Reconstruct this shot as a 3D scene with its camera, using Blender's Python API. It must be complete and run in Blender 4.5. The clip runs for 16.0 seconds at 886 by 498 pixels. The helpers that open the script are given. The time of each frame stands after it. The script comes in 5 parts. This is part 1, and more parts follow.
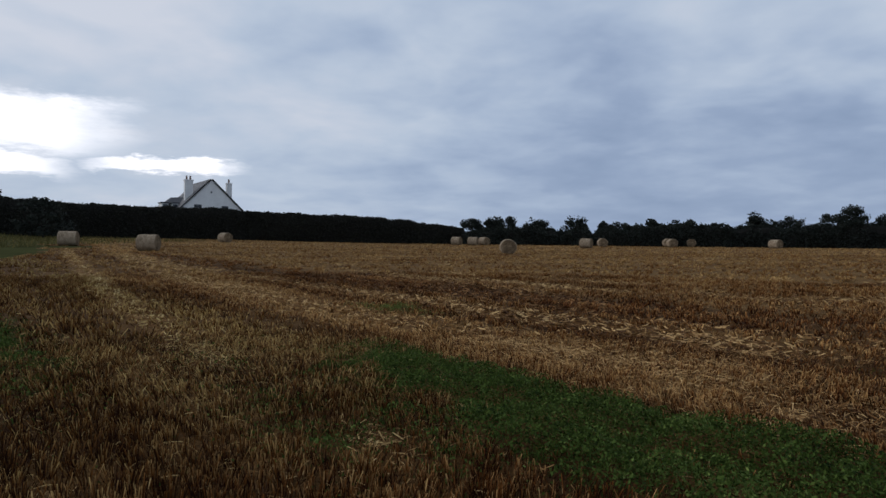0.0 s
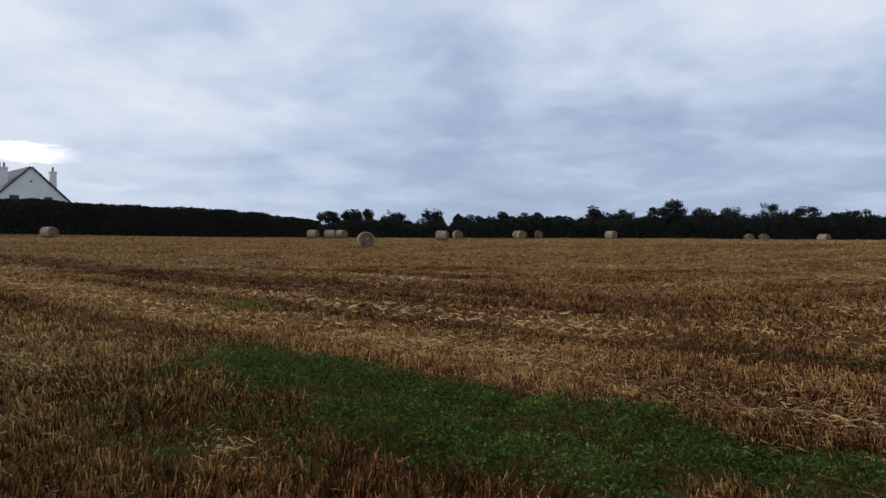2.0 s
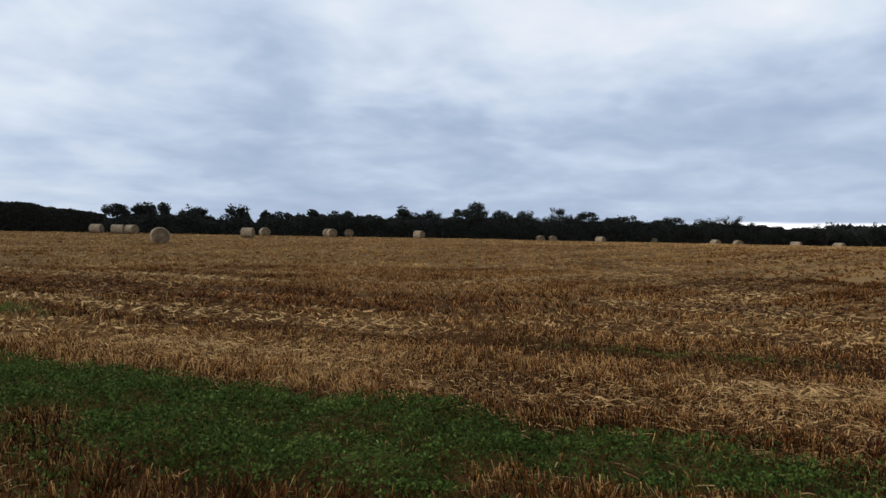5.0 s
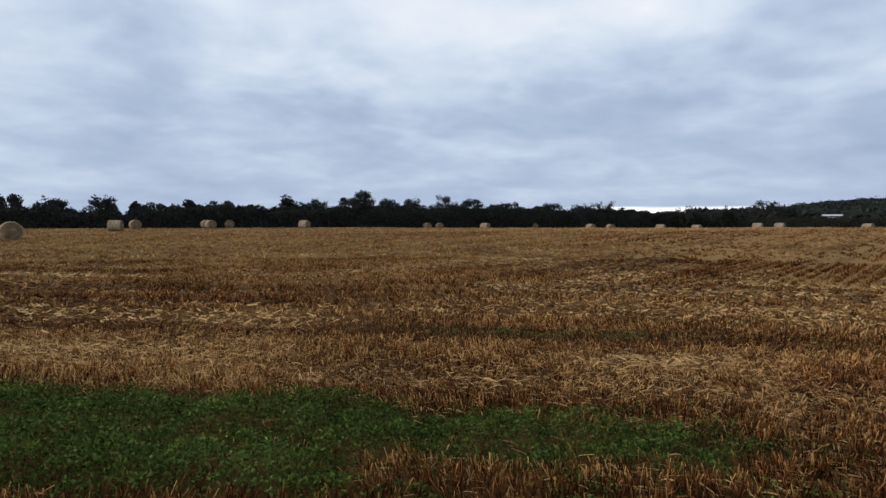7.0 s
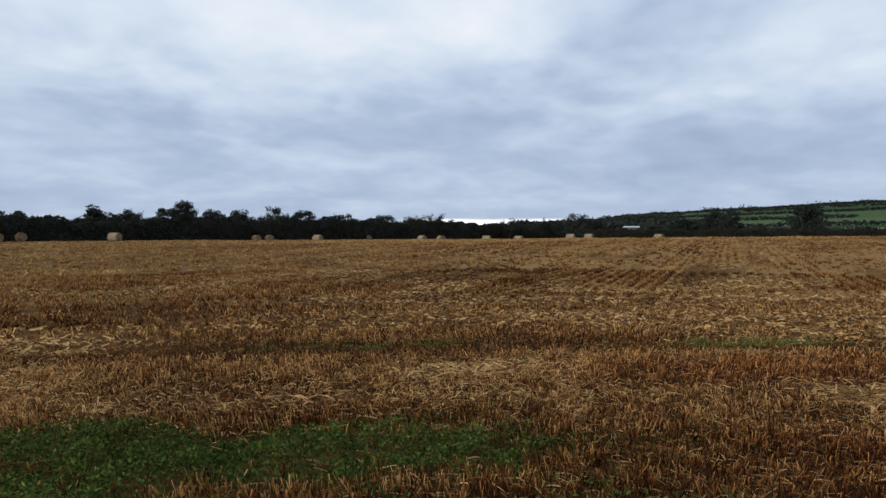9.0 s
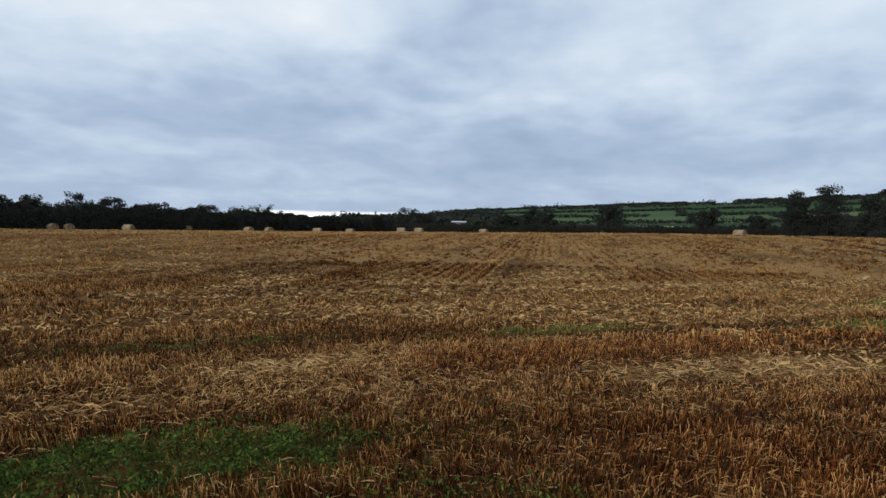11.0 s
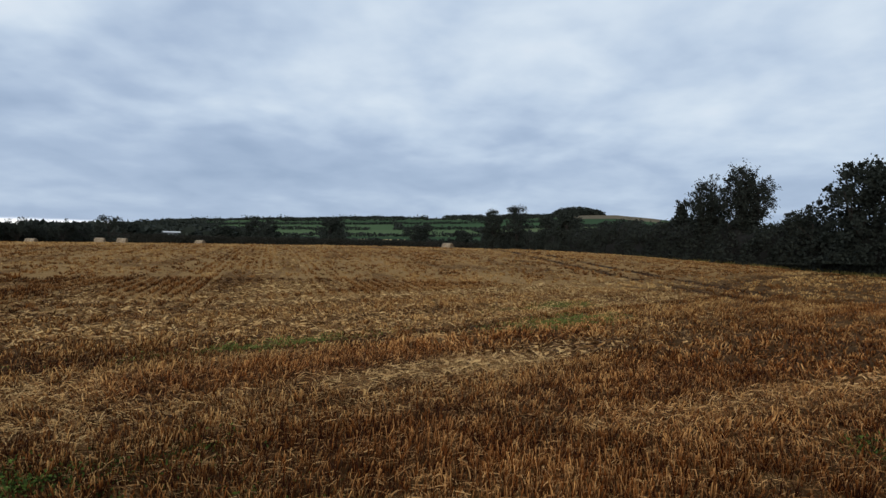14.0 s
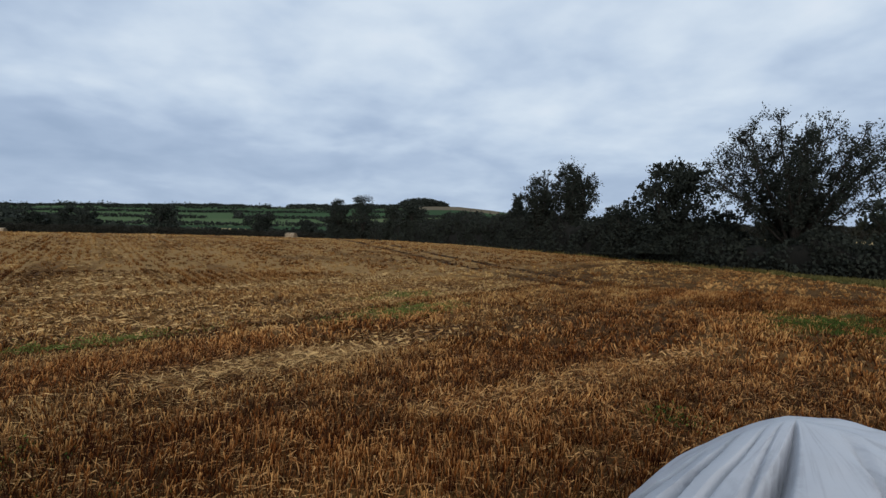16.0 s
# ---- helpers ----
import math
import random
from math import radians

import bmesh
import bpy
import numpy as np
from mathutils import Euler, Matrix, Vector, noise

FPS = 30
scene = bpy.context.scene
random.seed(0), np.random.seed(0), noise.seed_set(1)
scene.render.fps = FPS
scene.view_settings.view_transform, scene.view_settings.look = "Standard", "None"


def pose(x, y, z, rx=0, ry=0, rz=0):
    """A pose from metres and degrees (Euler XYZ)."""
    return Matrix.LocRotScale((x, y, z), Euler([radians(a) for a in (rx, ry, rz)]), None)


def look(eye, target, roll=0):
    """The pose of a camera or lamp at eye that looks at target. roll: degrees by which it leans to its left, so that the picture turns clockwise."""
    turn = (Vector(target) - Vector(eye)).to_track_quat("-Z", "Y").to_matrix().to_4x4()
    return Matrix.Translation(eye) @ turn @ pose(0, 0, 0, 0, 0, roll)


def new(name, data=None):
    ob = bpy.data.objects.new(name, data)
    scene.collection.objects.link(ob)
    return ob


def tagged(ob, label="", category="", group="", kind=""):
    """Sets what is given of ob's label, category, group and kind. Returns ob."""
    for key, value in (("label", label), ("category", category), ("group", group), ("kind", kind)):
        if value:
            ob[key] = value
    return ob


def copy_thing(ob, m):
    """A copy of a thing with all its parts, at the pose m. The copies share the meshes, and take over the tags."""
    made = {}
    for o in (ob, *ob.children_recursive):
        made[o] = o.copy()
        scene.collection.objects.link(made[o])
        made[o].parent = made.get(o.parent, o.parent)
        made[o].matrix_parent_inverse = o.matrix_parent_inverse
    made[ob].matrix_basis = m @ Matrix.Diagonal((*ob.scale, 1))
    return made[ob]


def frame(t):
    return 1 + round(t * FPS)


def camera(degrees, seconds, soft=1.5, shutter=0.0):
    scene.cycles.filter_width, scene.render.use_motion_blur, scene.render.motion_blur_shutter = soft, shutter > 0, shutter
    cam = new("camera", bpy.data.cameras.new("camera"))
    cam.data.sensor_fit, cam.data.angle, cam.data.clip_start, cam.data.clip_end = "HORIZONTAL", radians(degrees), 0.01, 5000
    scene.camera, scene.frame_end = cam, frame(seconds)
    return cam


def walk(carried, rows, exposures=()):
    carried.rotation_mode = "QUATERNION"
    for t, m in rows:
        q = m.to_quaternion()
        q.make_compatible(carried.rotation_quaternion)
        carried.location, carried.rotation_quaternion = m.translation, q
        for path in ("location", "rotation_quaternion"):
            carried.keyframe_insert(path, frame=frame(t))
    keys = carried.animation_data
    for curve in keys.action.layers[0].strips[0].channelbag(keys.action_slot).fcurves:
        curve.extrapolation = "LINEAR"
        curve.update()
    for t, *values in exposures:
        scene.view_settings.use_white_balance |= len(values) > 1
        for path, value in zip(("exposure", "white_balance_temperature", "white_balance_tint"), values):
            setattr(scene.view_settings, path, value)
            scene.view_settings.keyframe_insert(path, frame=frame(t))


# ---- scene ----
# camera: a person standing in the stubble turns to the right with the phone held out
cam = camera(70.6, 16.0)
ROWS = [
    (0.0, 0.000, 0.000, 1.499, -0.00, -1.34, -0.55),
    (0.5, 0.003, -0.041, 1.500, -3.84, -1.55, -0.54),
    (1.0, 0.007, -0.002, 1.503, -6.63, -1.83, -0.71),
    (1.5, 0.016, 0.016, 1.505, -9.86, -1.78, -0.32),
    (2.0, 0.025, 0.033, 1.502, -12.96, -1.91, -0.27),
    (2.5, 0.048, 0.038, 1.498, -15.99, -2.02, -0.11),
    (3.0, 0.066, 0.041, 1.498, -18.99, -2.03, -0.16),
    (3.5, 0.088, 0.032, 1.496, -21.68, -2.36, -0.46),
    (4.0, 0.117, 0.038, 1.496, -24.56, -2.46, -0.56),
    (6.5, 0.156, 0.035, 1.496, -37.43, -1.84, -1.12),
    (7.0, 0.152, 0.045, 1.494, -40.40, -2.73, -0.34),
    (7.5, 0.186, 0.036, 1.495, -45.82, -2.70, -0.63),
    (8.0, 0.223, 0.004, 1.497, -49.56, -2.17, -0.57),
    (10.5, 0.420, -0.168, 1.502, -66.04, -1.96, -0.67),
    (11.0, 0.422, -0.130, 1.498, -70.75, -2.04, -1.14),
    (11.5, 0.435, -0.111, 1.496, -75.82, -1.36, -1.18),
    (12.0, 0.421, -0.120, 1.496, -80.79, -0.92, -1.20),
    (12.5, 0.414, -0.154, 1.499, -86.27, -0.91, -1.91),
    (13.0, 0.415, -0.181, 1.498, -90.83, -0.46, -1.72),
    (13.5, 0.411, -0.205, 1.502, -93.41, -0.56, -1.70),
    (14.0, 0.399, -0.223, 1.503, -95.65, -0.33, -1.63),
    (14.5, 0.396, -0.249, 1.505, -98.70, -0.23, -1.76),
    (15.0, 0.415, -0.275, 1.504, -102.32, -0.41, -1.85),
    (15.5, 0.421, -0.295, 1.501, -105.67, -0.87, -1.93),
    (16.0, 0.424, -0.325, 1.501, -109.66, -0.80, -1.88),
]
EXPOSURES = [(0.0, -0.64, 6130, 13.5), (0.5, -0.56, 6220, 13), (1.0, -0.43, 6320, 14), (2.0, -0.28, 6400, 15), (3.0, -0.20, 6450, 14.5), (4.0, -0.16, 6560, 13), (8.0, -0.13, 6590, 12.5), (12.0, -0.19, 6480, 10), (16.0, -0.23, 6450, 10.5)]
walk(cam, [(t, pose(x, y, z, 90 + pitch, roll, yaw)) for t, x, y, z, yaw, pitch, roll in ROWS], EXPOSURES)

# ---------------------------------------------------------------- light
SUN_AZ, SUN_EL = -68.0, 18.0          # degrees clockwise from +y, above the horizon


def direction(az, el):
    a, e = radians(az), radians(el)
    return Vector((math.sin(a) * math.cos(e), math.cos(a) * math.cos(e), math.sin(e)))


sun = new("sun", bpy.data.lights.new("sun", "SUN"))
sun.data.energy, sun.data.angle, sun.data.color = 1.4, radians(26), (1.0, 0.95, 0.88)
sun.matrix_world = look(direction(SUN_AZ, SUN_EL) * 100, (0, 0, 0))


class Nodes:
    """Short hand for a node tree."""

    def __init__(self, tree):
        self.tree = tree
        self.tree.nodes.clear()

    def add(self, kind, values=None):
        n = self.tree.nodes.new(kind)
        for k, v in (values or {}).items():
            self.put(n.inputs[k], v)
        return n

    def put(self, socket, v):
        if isinstance(v, bpy.types.NodeSocket):
            self.tree.links.new(v, socket)
        else:
            socket.default_value = v

    def m(self, op, a, b=0.0, c=0.0, clamp=False):
        n = self.add("ShaderNodeMath")
        n.operation, n.use_clamp = op, clamp
        for i, v in enumerate((a, b, c)):
            self.put(n.inputs[i], v)
        return n.outputs[0]

    def step(self, v, lo, hi):
        n = self.add("ShaderNodeMapRange")
        n.interpolation_type = "SMOOTHSTEP"
        for k, x in (("Value", v), ("From Min", lo), ("From Max", hi)):
            self.put(n.inputs[k], x)
        return n.outputs[0]

    def mix(self, f, a, b, blend="MIX"):
        n = self.add("ShaderNodeMix")
        n.data_type, n.blend_type = "RGBA", blend
        for i, v in ((0, f), (6, a), (7, b)):
            self.put(n.inputs[i], (*v, 1.0) if isinstance(v, tuple) and len(v) == 3 else v)
        return n.outputs[2]

    def noise(self, vec, scale, detail=3.0, rough=0.55, distort=0.0):
        n = self.add("ShaderNodeTexNoise", {"Vector": vec, "Scale": scale, "Detail": detail, "Roughness": rough, "Distortion": distort})
        return n.outputs[0]

    def ramp(self, f, stops):
        n = self.add("ShaderNodeValToRGB", {"Fac": f})
        e = n.color_ramp.elements
        while len(e) < len(stops):
            e.new(0.5)
        for el, (p, c) in zip(e, stops):
            el.position, el.color = p, (*c, 1.0)
        return n.outputs[0]

    def xyz(self, vec):
        return self.add("ShaderNodeSeparateXYZ", {0: vec}).outputs

    def attribute(self, name):
        n = self.add("ShaderNodeAttribute")
        n.attribute_name = name
        return n.outputs["Fac"]

    def vec(self, x, y, z=0.0):
        n = self.add("ShaderNodeCombineXYZ")
        for i, v in enumerate((x, y, z)):
            self.put(n.inputs[i], v)
        return n.outputs[0]


def build_sky():
    world = bpy.data.worlds.new("overcast_sky")
    scene.world = world
    world.use_nodes = True
    k = Nodes(world.node_tree)
    d = k.add("ShaderNodeTexCoord").outputs["Generated"]
    x, y, z = k.xyz(d)
    up = k.m("MAXIMUM", z, 0.0)
    q = k.m("DIVIDE", 1.0, k.m("ADD", up, 0.22))
    flat = k.vec(k.m("MULTIPLY", x, q), k.m("MULTIPLY", y, q), k.m("MULTIPLY", up, 0.8))
    az = k.m("MULTIPLY", k.m("ARCTAN2", x, y), 57.2958)
    el = k.m("MULTIPLY", k.m("ARCSINE", z), 57.2958)
    big = k.noise(flat, 0.75, 3.0, 0.42, 0.3)
    mid = k.noise(flat, 2.5, 3.0, 0.45, 0.4)
    fine = k.noise(flat, 7.5, 3.0, 0.5)
    f = k.m("ADD", k.m("MULTIPLY", big, 0.44), k.m("ADD", k.m("MULTIPLY", mid, 0.42), k.m("MULTIPLY", fine, 0.14)))
    f = k.m("ADD", 0.5, k.m("MULTIPLY", k.m("SUBTRACT", f, 0.5), k.m("ADD", 0.6, k.m("MULTIPLY", k.step(el, 2.0, 14.0), 0.4))))      # smoother where it is seen edge on
    lift = k.m("SUBTRACT", k.m("MULTIPLY", k.step(el, 1.0, 22.0), 0.155), 0.035)
    f = k.m("ADD", k.m("ADD", f, lift), k.m("MULTIPLY", k.step(az, 22.0, -26.0), 0.18))    # thinner cloud towards the sun
    # thicker and thinner parts of the cloud sheet: bearing, height, half widths, how thin
    for a0, e0, da, de, thin in ((38, 14.5, 19, 6, 0.11), (4, 17.0, 18, 7, -0.11), (58, 17.5, 10, 4, 0.03), (-14, 19.0, 13, 7, -0.07), (104, 17.0, 26, 7, -0.06), (78, 7.0, 18, 4, -0.04)):
        d2 = k.m("ADD", k.m("POWER", k.m("DIVIDE", k.m("SUBTRACT", az, a0), da), 2.0), k.m("POWER", k.m("DIVIDE", k.m("SUBTRACT", el, e0), de), 2.0))
        f = k.m("ADD", f, k.m("MULTIPLY", k.step(d2, 1.0, 0.0), thin))
    cloud = k.ramp(f, [(0.36, (0.335, 0.438, 0.600)), (0.47, (0.420, 0.528, 0.692)), (0.56, (0.540, 0.652, 0.797)), (0.66, (0.675, 0.776, 0.882)), (0.80, (0.85, 0.895, 0.950))])
    # the thin, bright break in the cloud low over the house
    def window(v, mid_v, half):
        return k.m("SUBTRACT", 1.0, k.step(k.m("ABSOLUTE", k.m("SUBTRACT", v, mid_v)), half * 0.4, half))
    wob = k.m("MULTIPLY", k.m("SUBTRACT", k.noise(k.vec(k.m("MULTIPLY", az, 0.14), k.m("MULTIPLY", el, 0.55)), 1.0, 5.0, 0.65), 0.5), 3.6)
    el2 = k.m("ADD", el, wob)
    az2 = k.m("ADD", az, k.m("MULTIPLY", wob, 1.6))
    gap = k.m("MULTIPLY", window(az2, -40.0, 15.5), window(el2, 8.3, 2.6))
    # a wider bright break round the sun, added beyond the seen sky
    gap = k.m("MAXIMUM", gap, k.m("MULTIPLY", window(az2, -70.0, 24.0), window(el2, 13.0, 7.0)))
    gap = k.m("MAXIMUM", gap, k.m("MULTIPLY", window(az2, -23.9, 6.8), window(el2, 5.5, 0.85)))
    gap = k.m("MAXIMUM", gap, k.m("MULTIPLY", window(az2, -38.5, 9.5), window(el2, 5.2, 1.3)))
    low = k.m("MULTIPLY", k.m("MULTIPLY", window(az, 63.0, 13.5), window(k.m("ADD", el, k.m("MULTIPLY", wob, 0.1)), 0.58, 0.72)), 0.8)
    sky = k.add("ShaderNodeTexSky")
    sky.sky_type, sky.sun_disc, sky.sun_elevation, sky.sun_rotation = "NISHITA", False, radians(SUN_EL), radians(SUN_AZ)
    clouded = k.mix(0.97, k.mix(1.0, sky.outputs[0], (0.1, 0.1, 0.1), "MULTIPLY"), cloud)
    lit = k.mix(k.m("MAXIMUM", gap, low), clouded, (1.75, 1.72, 1.68))
    ground = k.mix(k.step(z, -0.02, 0.0), (0.12, 0.11, 0.09), lit)
    bg = k.add("ShaderNodeBackground", {"Color": ground, "Strength": 1.14})
    k.add("ShaderNodeOutputWorld", {0: bg.outputs[0]})


build_sky()


# ---------------------------------------------------------------- lie of the land
def smooth(u):
    u = np.clip(u, 0, 1)
    return u * u * (3 - 2 * u)


def land(x, y):
    """Height of the ground, for arrays or numbers."""
    x, y = np.asarray(x, float), np.asarray(y, float)
    r, az = np.hypot(x, y), np.degrees(np.arctan2(x, y))
    w = np.where(y > -15, 61.0, 23.0)        # the field swells to a low crest
    z = 1.25 * smooth((x - 12) / 60) * (1 - 0.9 * smooth((x - 72) / 30)) * np.exp(-((y + 15) / w) ** 2) * (1 - 0.6 * smooth((x - 165) / 60))
    z = z + 0.6 * smooth((-x - 5) / 45) * smooth((y - 10) / 50)
    z = z + 1.3 * smooth((-x - 48) / 14) * smooth((y - 10) / 40) * (1 - smooth((y - 120) / 60))
    z = z - 0.42 * smooth((r - 96) / 9) * smooth((az - 35) / 4) * (1 - smooth((az - 62) / 6)) * (1 - 0.9 * smooth((r - 170) / 50))   # a shallow dip where the last bales stand
    hill = np.interp(az, [-180, 40, 55, 62, 68, 72, 79, 87, 92, 98, 104, 108.5, 111, 114, 118, 125, 150, 180],
                     [0, 0, 0.1, 0.3, 1.0, 1.5, 1.9, 2.3, 2.5, 2.65, 2.9, 3.2, 3.25, 3.0, 2.5, 1.6, 1.5, 0])
    rise = smooth((r - 230) / 800) * (1 - 0.35 * smooth((r - 1050) / 1500))
    z = z + rise * 950 * np.tan(np.radians(hill))
    z = z + 5.8 * smooth((r - 75) / 170) * smooth((az - 122) / 10) * (1 - smooth((az - 160) / 15))
    return z


def spot(az, d):
    return d * math.sin(radians(az)), d * math.cos(radians(az))


def in_field(x, y):
    return (y < 97 - 0.155 * x) & (x < 165) & (y > -32.3 + 0.03 * (x - 20)) & (x > -52) & (y < 100 + 0.9 * np.minimum(x + 25, 0)) & ((x > 33) | (y > -26.9 - 0.36 * (x - 18))) & ((y < 30) | (x > -0.5 * y - 5.0 + 5 * (patchy(x * 0.3, y * 0.3, 31) - 0.5)))


TABLE = np.random.default_rng(5).random((256, 256))


def patchy(x, y, seed=0):
    """Smooth value noise, 0 to 1, one cell per metre."""
    x, y = x + 37.3 * seed + 900, y + 91.7 * seed + 900
    i, j = np.floor(x).astype(int), np.floor(y).astype(int)
    u, v = smooth(x - i), smooth(y - j)
    t = lambda a, b: TABLE[a % 256, b % 256]
    return (t(i, j) * (1 - u) + t(i + 1, j) * u) * (1 - v) + (t(i, j + 1) * (1 - u) + t(i + 1, j + 1) * u) * v


# the headland was worked along ALONG; ACROSS counts metres from the camera's place into the field
ALONG, ACROSS = np.array((0.65, -0.76)), np.array((0.76, 0.65))


def along(x, y):
    return x * ALONG[0] + y * ALONG[1]


def across(x, y):
    return x * ACROSS[0] + y * ACROSS[1]


def weedy(x, y):
    """How thickly green weeds grow, 0 to 1."""
    s, a = across(x, y), along(x, y)
    ragged = 0.9 * (patchy(x * 1.3, y * 1.3, 3) - 0.5) + 0.5 * (patchy(x * 4, y * 4, 4) - 0.5)
    top, bottom = 4.95 - 0.28 * smooth((a + 1.2) / 1.6) + ragged * 0.18, 2.85 + 0.65 * smooth((a + 2.2) / 1.5) + 0.15 * np.maximum(-2.2 - a, 0) + ragged * 0.8
    g = smooth((s - bottom) / 0.5) * smooth((top - s) / 0.3) * smooth((a + 6.9 + ragged) / 0.7) * smooth((1.5 + ragged - a) / 1.0)
    thin = smooth((s - 1.6) / 0.7) * smooth((bottom + 0.4 - s) / 0.5) * smooth((a + 6.0) / 1.5) * smooth((1.5 - a) / 1.0)
    g = np.maximum(g, 0.22 * thin * smooth((patchy(x * 2.0, y * 2.0, 6) - 0.35) / 0.3))
    for cx, cy, rx, ry, k in ((12.8, -4.0, 1.6, 0.5, 0.28), (9.4, 1.2, 1.3, 0.25, 0.30), (6.4, 5.2, 1.6, 0.16, 0.14), (5.9, 5.5, 1.4, 0.2, 0.10), (4.75, -4.05, 0.25, 0.2, 0.3), (9.6, -12.0, 1.5, 0.9, 0.38),
                              (10.8, -13.6, 1.8, 0.9, 0.42), (3.6, 3.1, 0.9, 0.4, 0.35), (4.75, 1.2, 0.6, 0.3, 0.2), (-0.75, 4.4, 0.35, 0.25, 0.5), (-1.2, 5.9, 2.0, 0.9, 0.12), (-5.4, 7.6, 2.2, 0.45, 0.5), (-1.0, 12.3, 0.9, 0.4, 0.3),
                              (17.5, -6.5, 2.6, 0.5, 0.35), (1.9, -0.2, 0.7, 0.5, 0.3), (3.5, 0.6, 0.6, 0.5, 0.3)):
        u, v = along(x - cx, y - cy) / rx, across(x - cx, y - cy) / ry
        g = np.maximum(g, k * np.exp(-(u * u + v * v)) * (0.5 + ragged + 0.5))
    return np.clip(g * (0.45 + 0.75 * smooth((patchy(x * 3.1, y * 3.1, 27) - 0.15) / 0.4)), 0, 1)


def worked(x, y):
    """Metres across and along the way the ground was worked: along the headland near by, along the drill rows of the main field beyond."""
    s, a = across(x, y), along(x, y)
    far = s > 15 + 3 * (patchy(x * 0.2, y * 0.2, 9) - 0.5)
    return np.where(far, -0.17 * x + 0.985 * y, s), np.where(far, 0.985 * x + 0.17 * y, a)


def wheel_marks(x, y):
    """Bare tracks that the machines left, 0 to 1."""
    m = np.zeros(np.shape(x))
    for x0, y0, x1, y1, half in ((10.5, 10.6, 60, 27.5, 0.11), (17, -11.6, 75, -12.4, 0.3), (18, -13.8, 75, -14.4, 0.3), (-6, 23.3, 9, 9.6, 0.2), (15, -16.5, 26, -18.5, 0.2), (3.2, 8.8, 10.6, 0.2, 0.34)):
        d = np.hypot(x1 - x0, y1 - y0)
        ux, uy = (x1 - x0) / d, (y1 - y0) / d
        a, c = (x - x0) * ux + (y - y0) * uy, -(x - x0) * uy + (y - y0) * ux
        c = c + 0.25 * (patchy(a * 0.25, a * 0, 25) - 0.5)
        m = np.maximum(m, np.exp(-(c / half) ** 2) * smooth(a / 3) * smooth((d - a) / 6) * smooth((patchy(a * 0.5, a * 0 + 3, 26) + 0.35) / 0.5))
    return m


def flattened(x, y):
    """How far the stubble is pressed down under loose straw, 0 to 1."""
    s, a = across(x, y), along(x, y)
    ws, wa = worked(x, y)
    f = 0.72 * smooth((patchy(ws * 0.9, wa * 0.16, 7) - 0.50) / 0.16) * smooth((s - 6.8) / 1.5) * (1 - 0.5 * smooth((np.hypot(x, y) - 16) / 12))
    rough = 0.6 + 0.8 * (patchy(x * 1.7, y * 1.7, 8) - 0.3)
    bow = 0.0048 * np.maximum(-13 - a, 0) ** 2
    swath = 0.6 * np.exp(-((s - 6.4 - bow) / 0.75) ** 2) * smooth((-1.5 - a) / 2.5) + 0.7 * np.exp(-((s - 8.5 - bow) / 0.35) ** 2) * smooth((-5 - a) / 3)
    second = 0.6 * np.exp(-((s - 2.79 - 0.125 * np.maximum(-8.5 - a, 0) + 0.08 * np.maximum(a + 8.5, 0)) / 0.36) ** 2) * smooth((-5.0 - a) / 2.0)
    tram = 0.8 * np.exp(-((s - 10.0) / 0.2) ** 2)
    pale = np.exp(-((s - 5.35 + 0.22 * np.maximum(a - 4.5, 0) * 0.2) / 0.45) ** 2) * smooth((a - 3.8) / 1.0) * smooth((10.5 - a) / 1.5)
    nest = 0.0
    for cx, cy, rx, ry in ((-0.45, 4.4, 0.35, 0.2), (6.1, 3.3, 1.1, 0.45)):
        nest = np.maximum(nest, np.exp(-(along(x - cx, y - cy) / rx) ** 2 - (across(x - cx, y - cy) / ry) ** 2))
    open_ground = 0.62 * smooth((s - 7.6) / 1.0) * smooth((16 - s) / 4) * smooth((a - 3) / 3) * smooth((30 - a) / 8)
    third = 0.55 * np.exp(-((s - 2.7 + 0.28 * (a - 5.5)) / 0.35) ** 2) * smooth((a - 4.5) / 1.2) * smooth((11.5 - a) / 2)
    leaning = 0.5 * np.exp(-((s - 5.75) / 0.6) ** 2) * smooth((a + 3.2) / 2) * smooth((4.5 - a) / 2)
    f = np.maximum.reduce([f, leaning * rough, open_ground * (rough - 0.15), swath * rough, second * rough, third * rough, tram, 1.4 * pale * rough, nest])
    f = f * (1 - 0.85 * np.exp(-((s - 7.5) / 0.28) ** 2)) * (1 - 0.5 * np.exp(-((s - 11.2) / 1.2) ** 2)) * (1 - 0.85 * np.exp(-((s - 6.5) / 0.45) ** 2) * smooth((a - 1) / 2))
    return np.clip(f, 0, 1)


# ---------------------------------------------------------------- materials
def material(name):
    mat = bpy.data.materials.new(name)
    mat.use_nodes = True
    return mat, Nodes(mat.node_tree)


def finish(k, color, rough=0.8, bump=None, strength=0.4, distance=0.02, metal=0.0, spec=0.3, shift=0.0):
    v = {"Base Color": color, "Roughness": rough, "Metallic": metal, "Specular IOR Level": spec}
    p = k.add("ShaderNodeBsdfPrincipled", v)
    if bump is not None:
        b = k.add("ShaderNodeBump", {"Height": bump, "Strength": strength, "Distance": distance})
        k.put(p.inputs["Normal"], b.outputs[0])
    surface = p.outputs[0]
    if shift:
        t = k.add("ShaderNodeBsdfTranslucent", {"Color": color})
        surface = k.add("ShaderNodeMixShader", {0: shift, 1: surface, 2: t.outputs[0]}).outputs[0]
    k.add("ShaderNodeOutputMaterial", {0: surface})


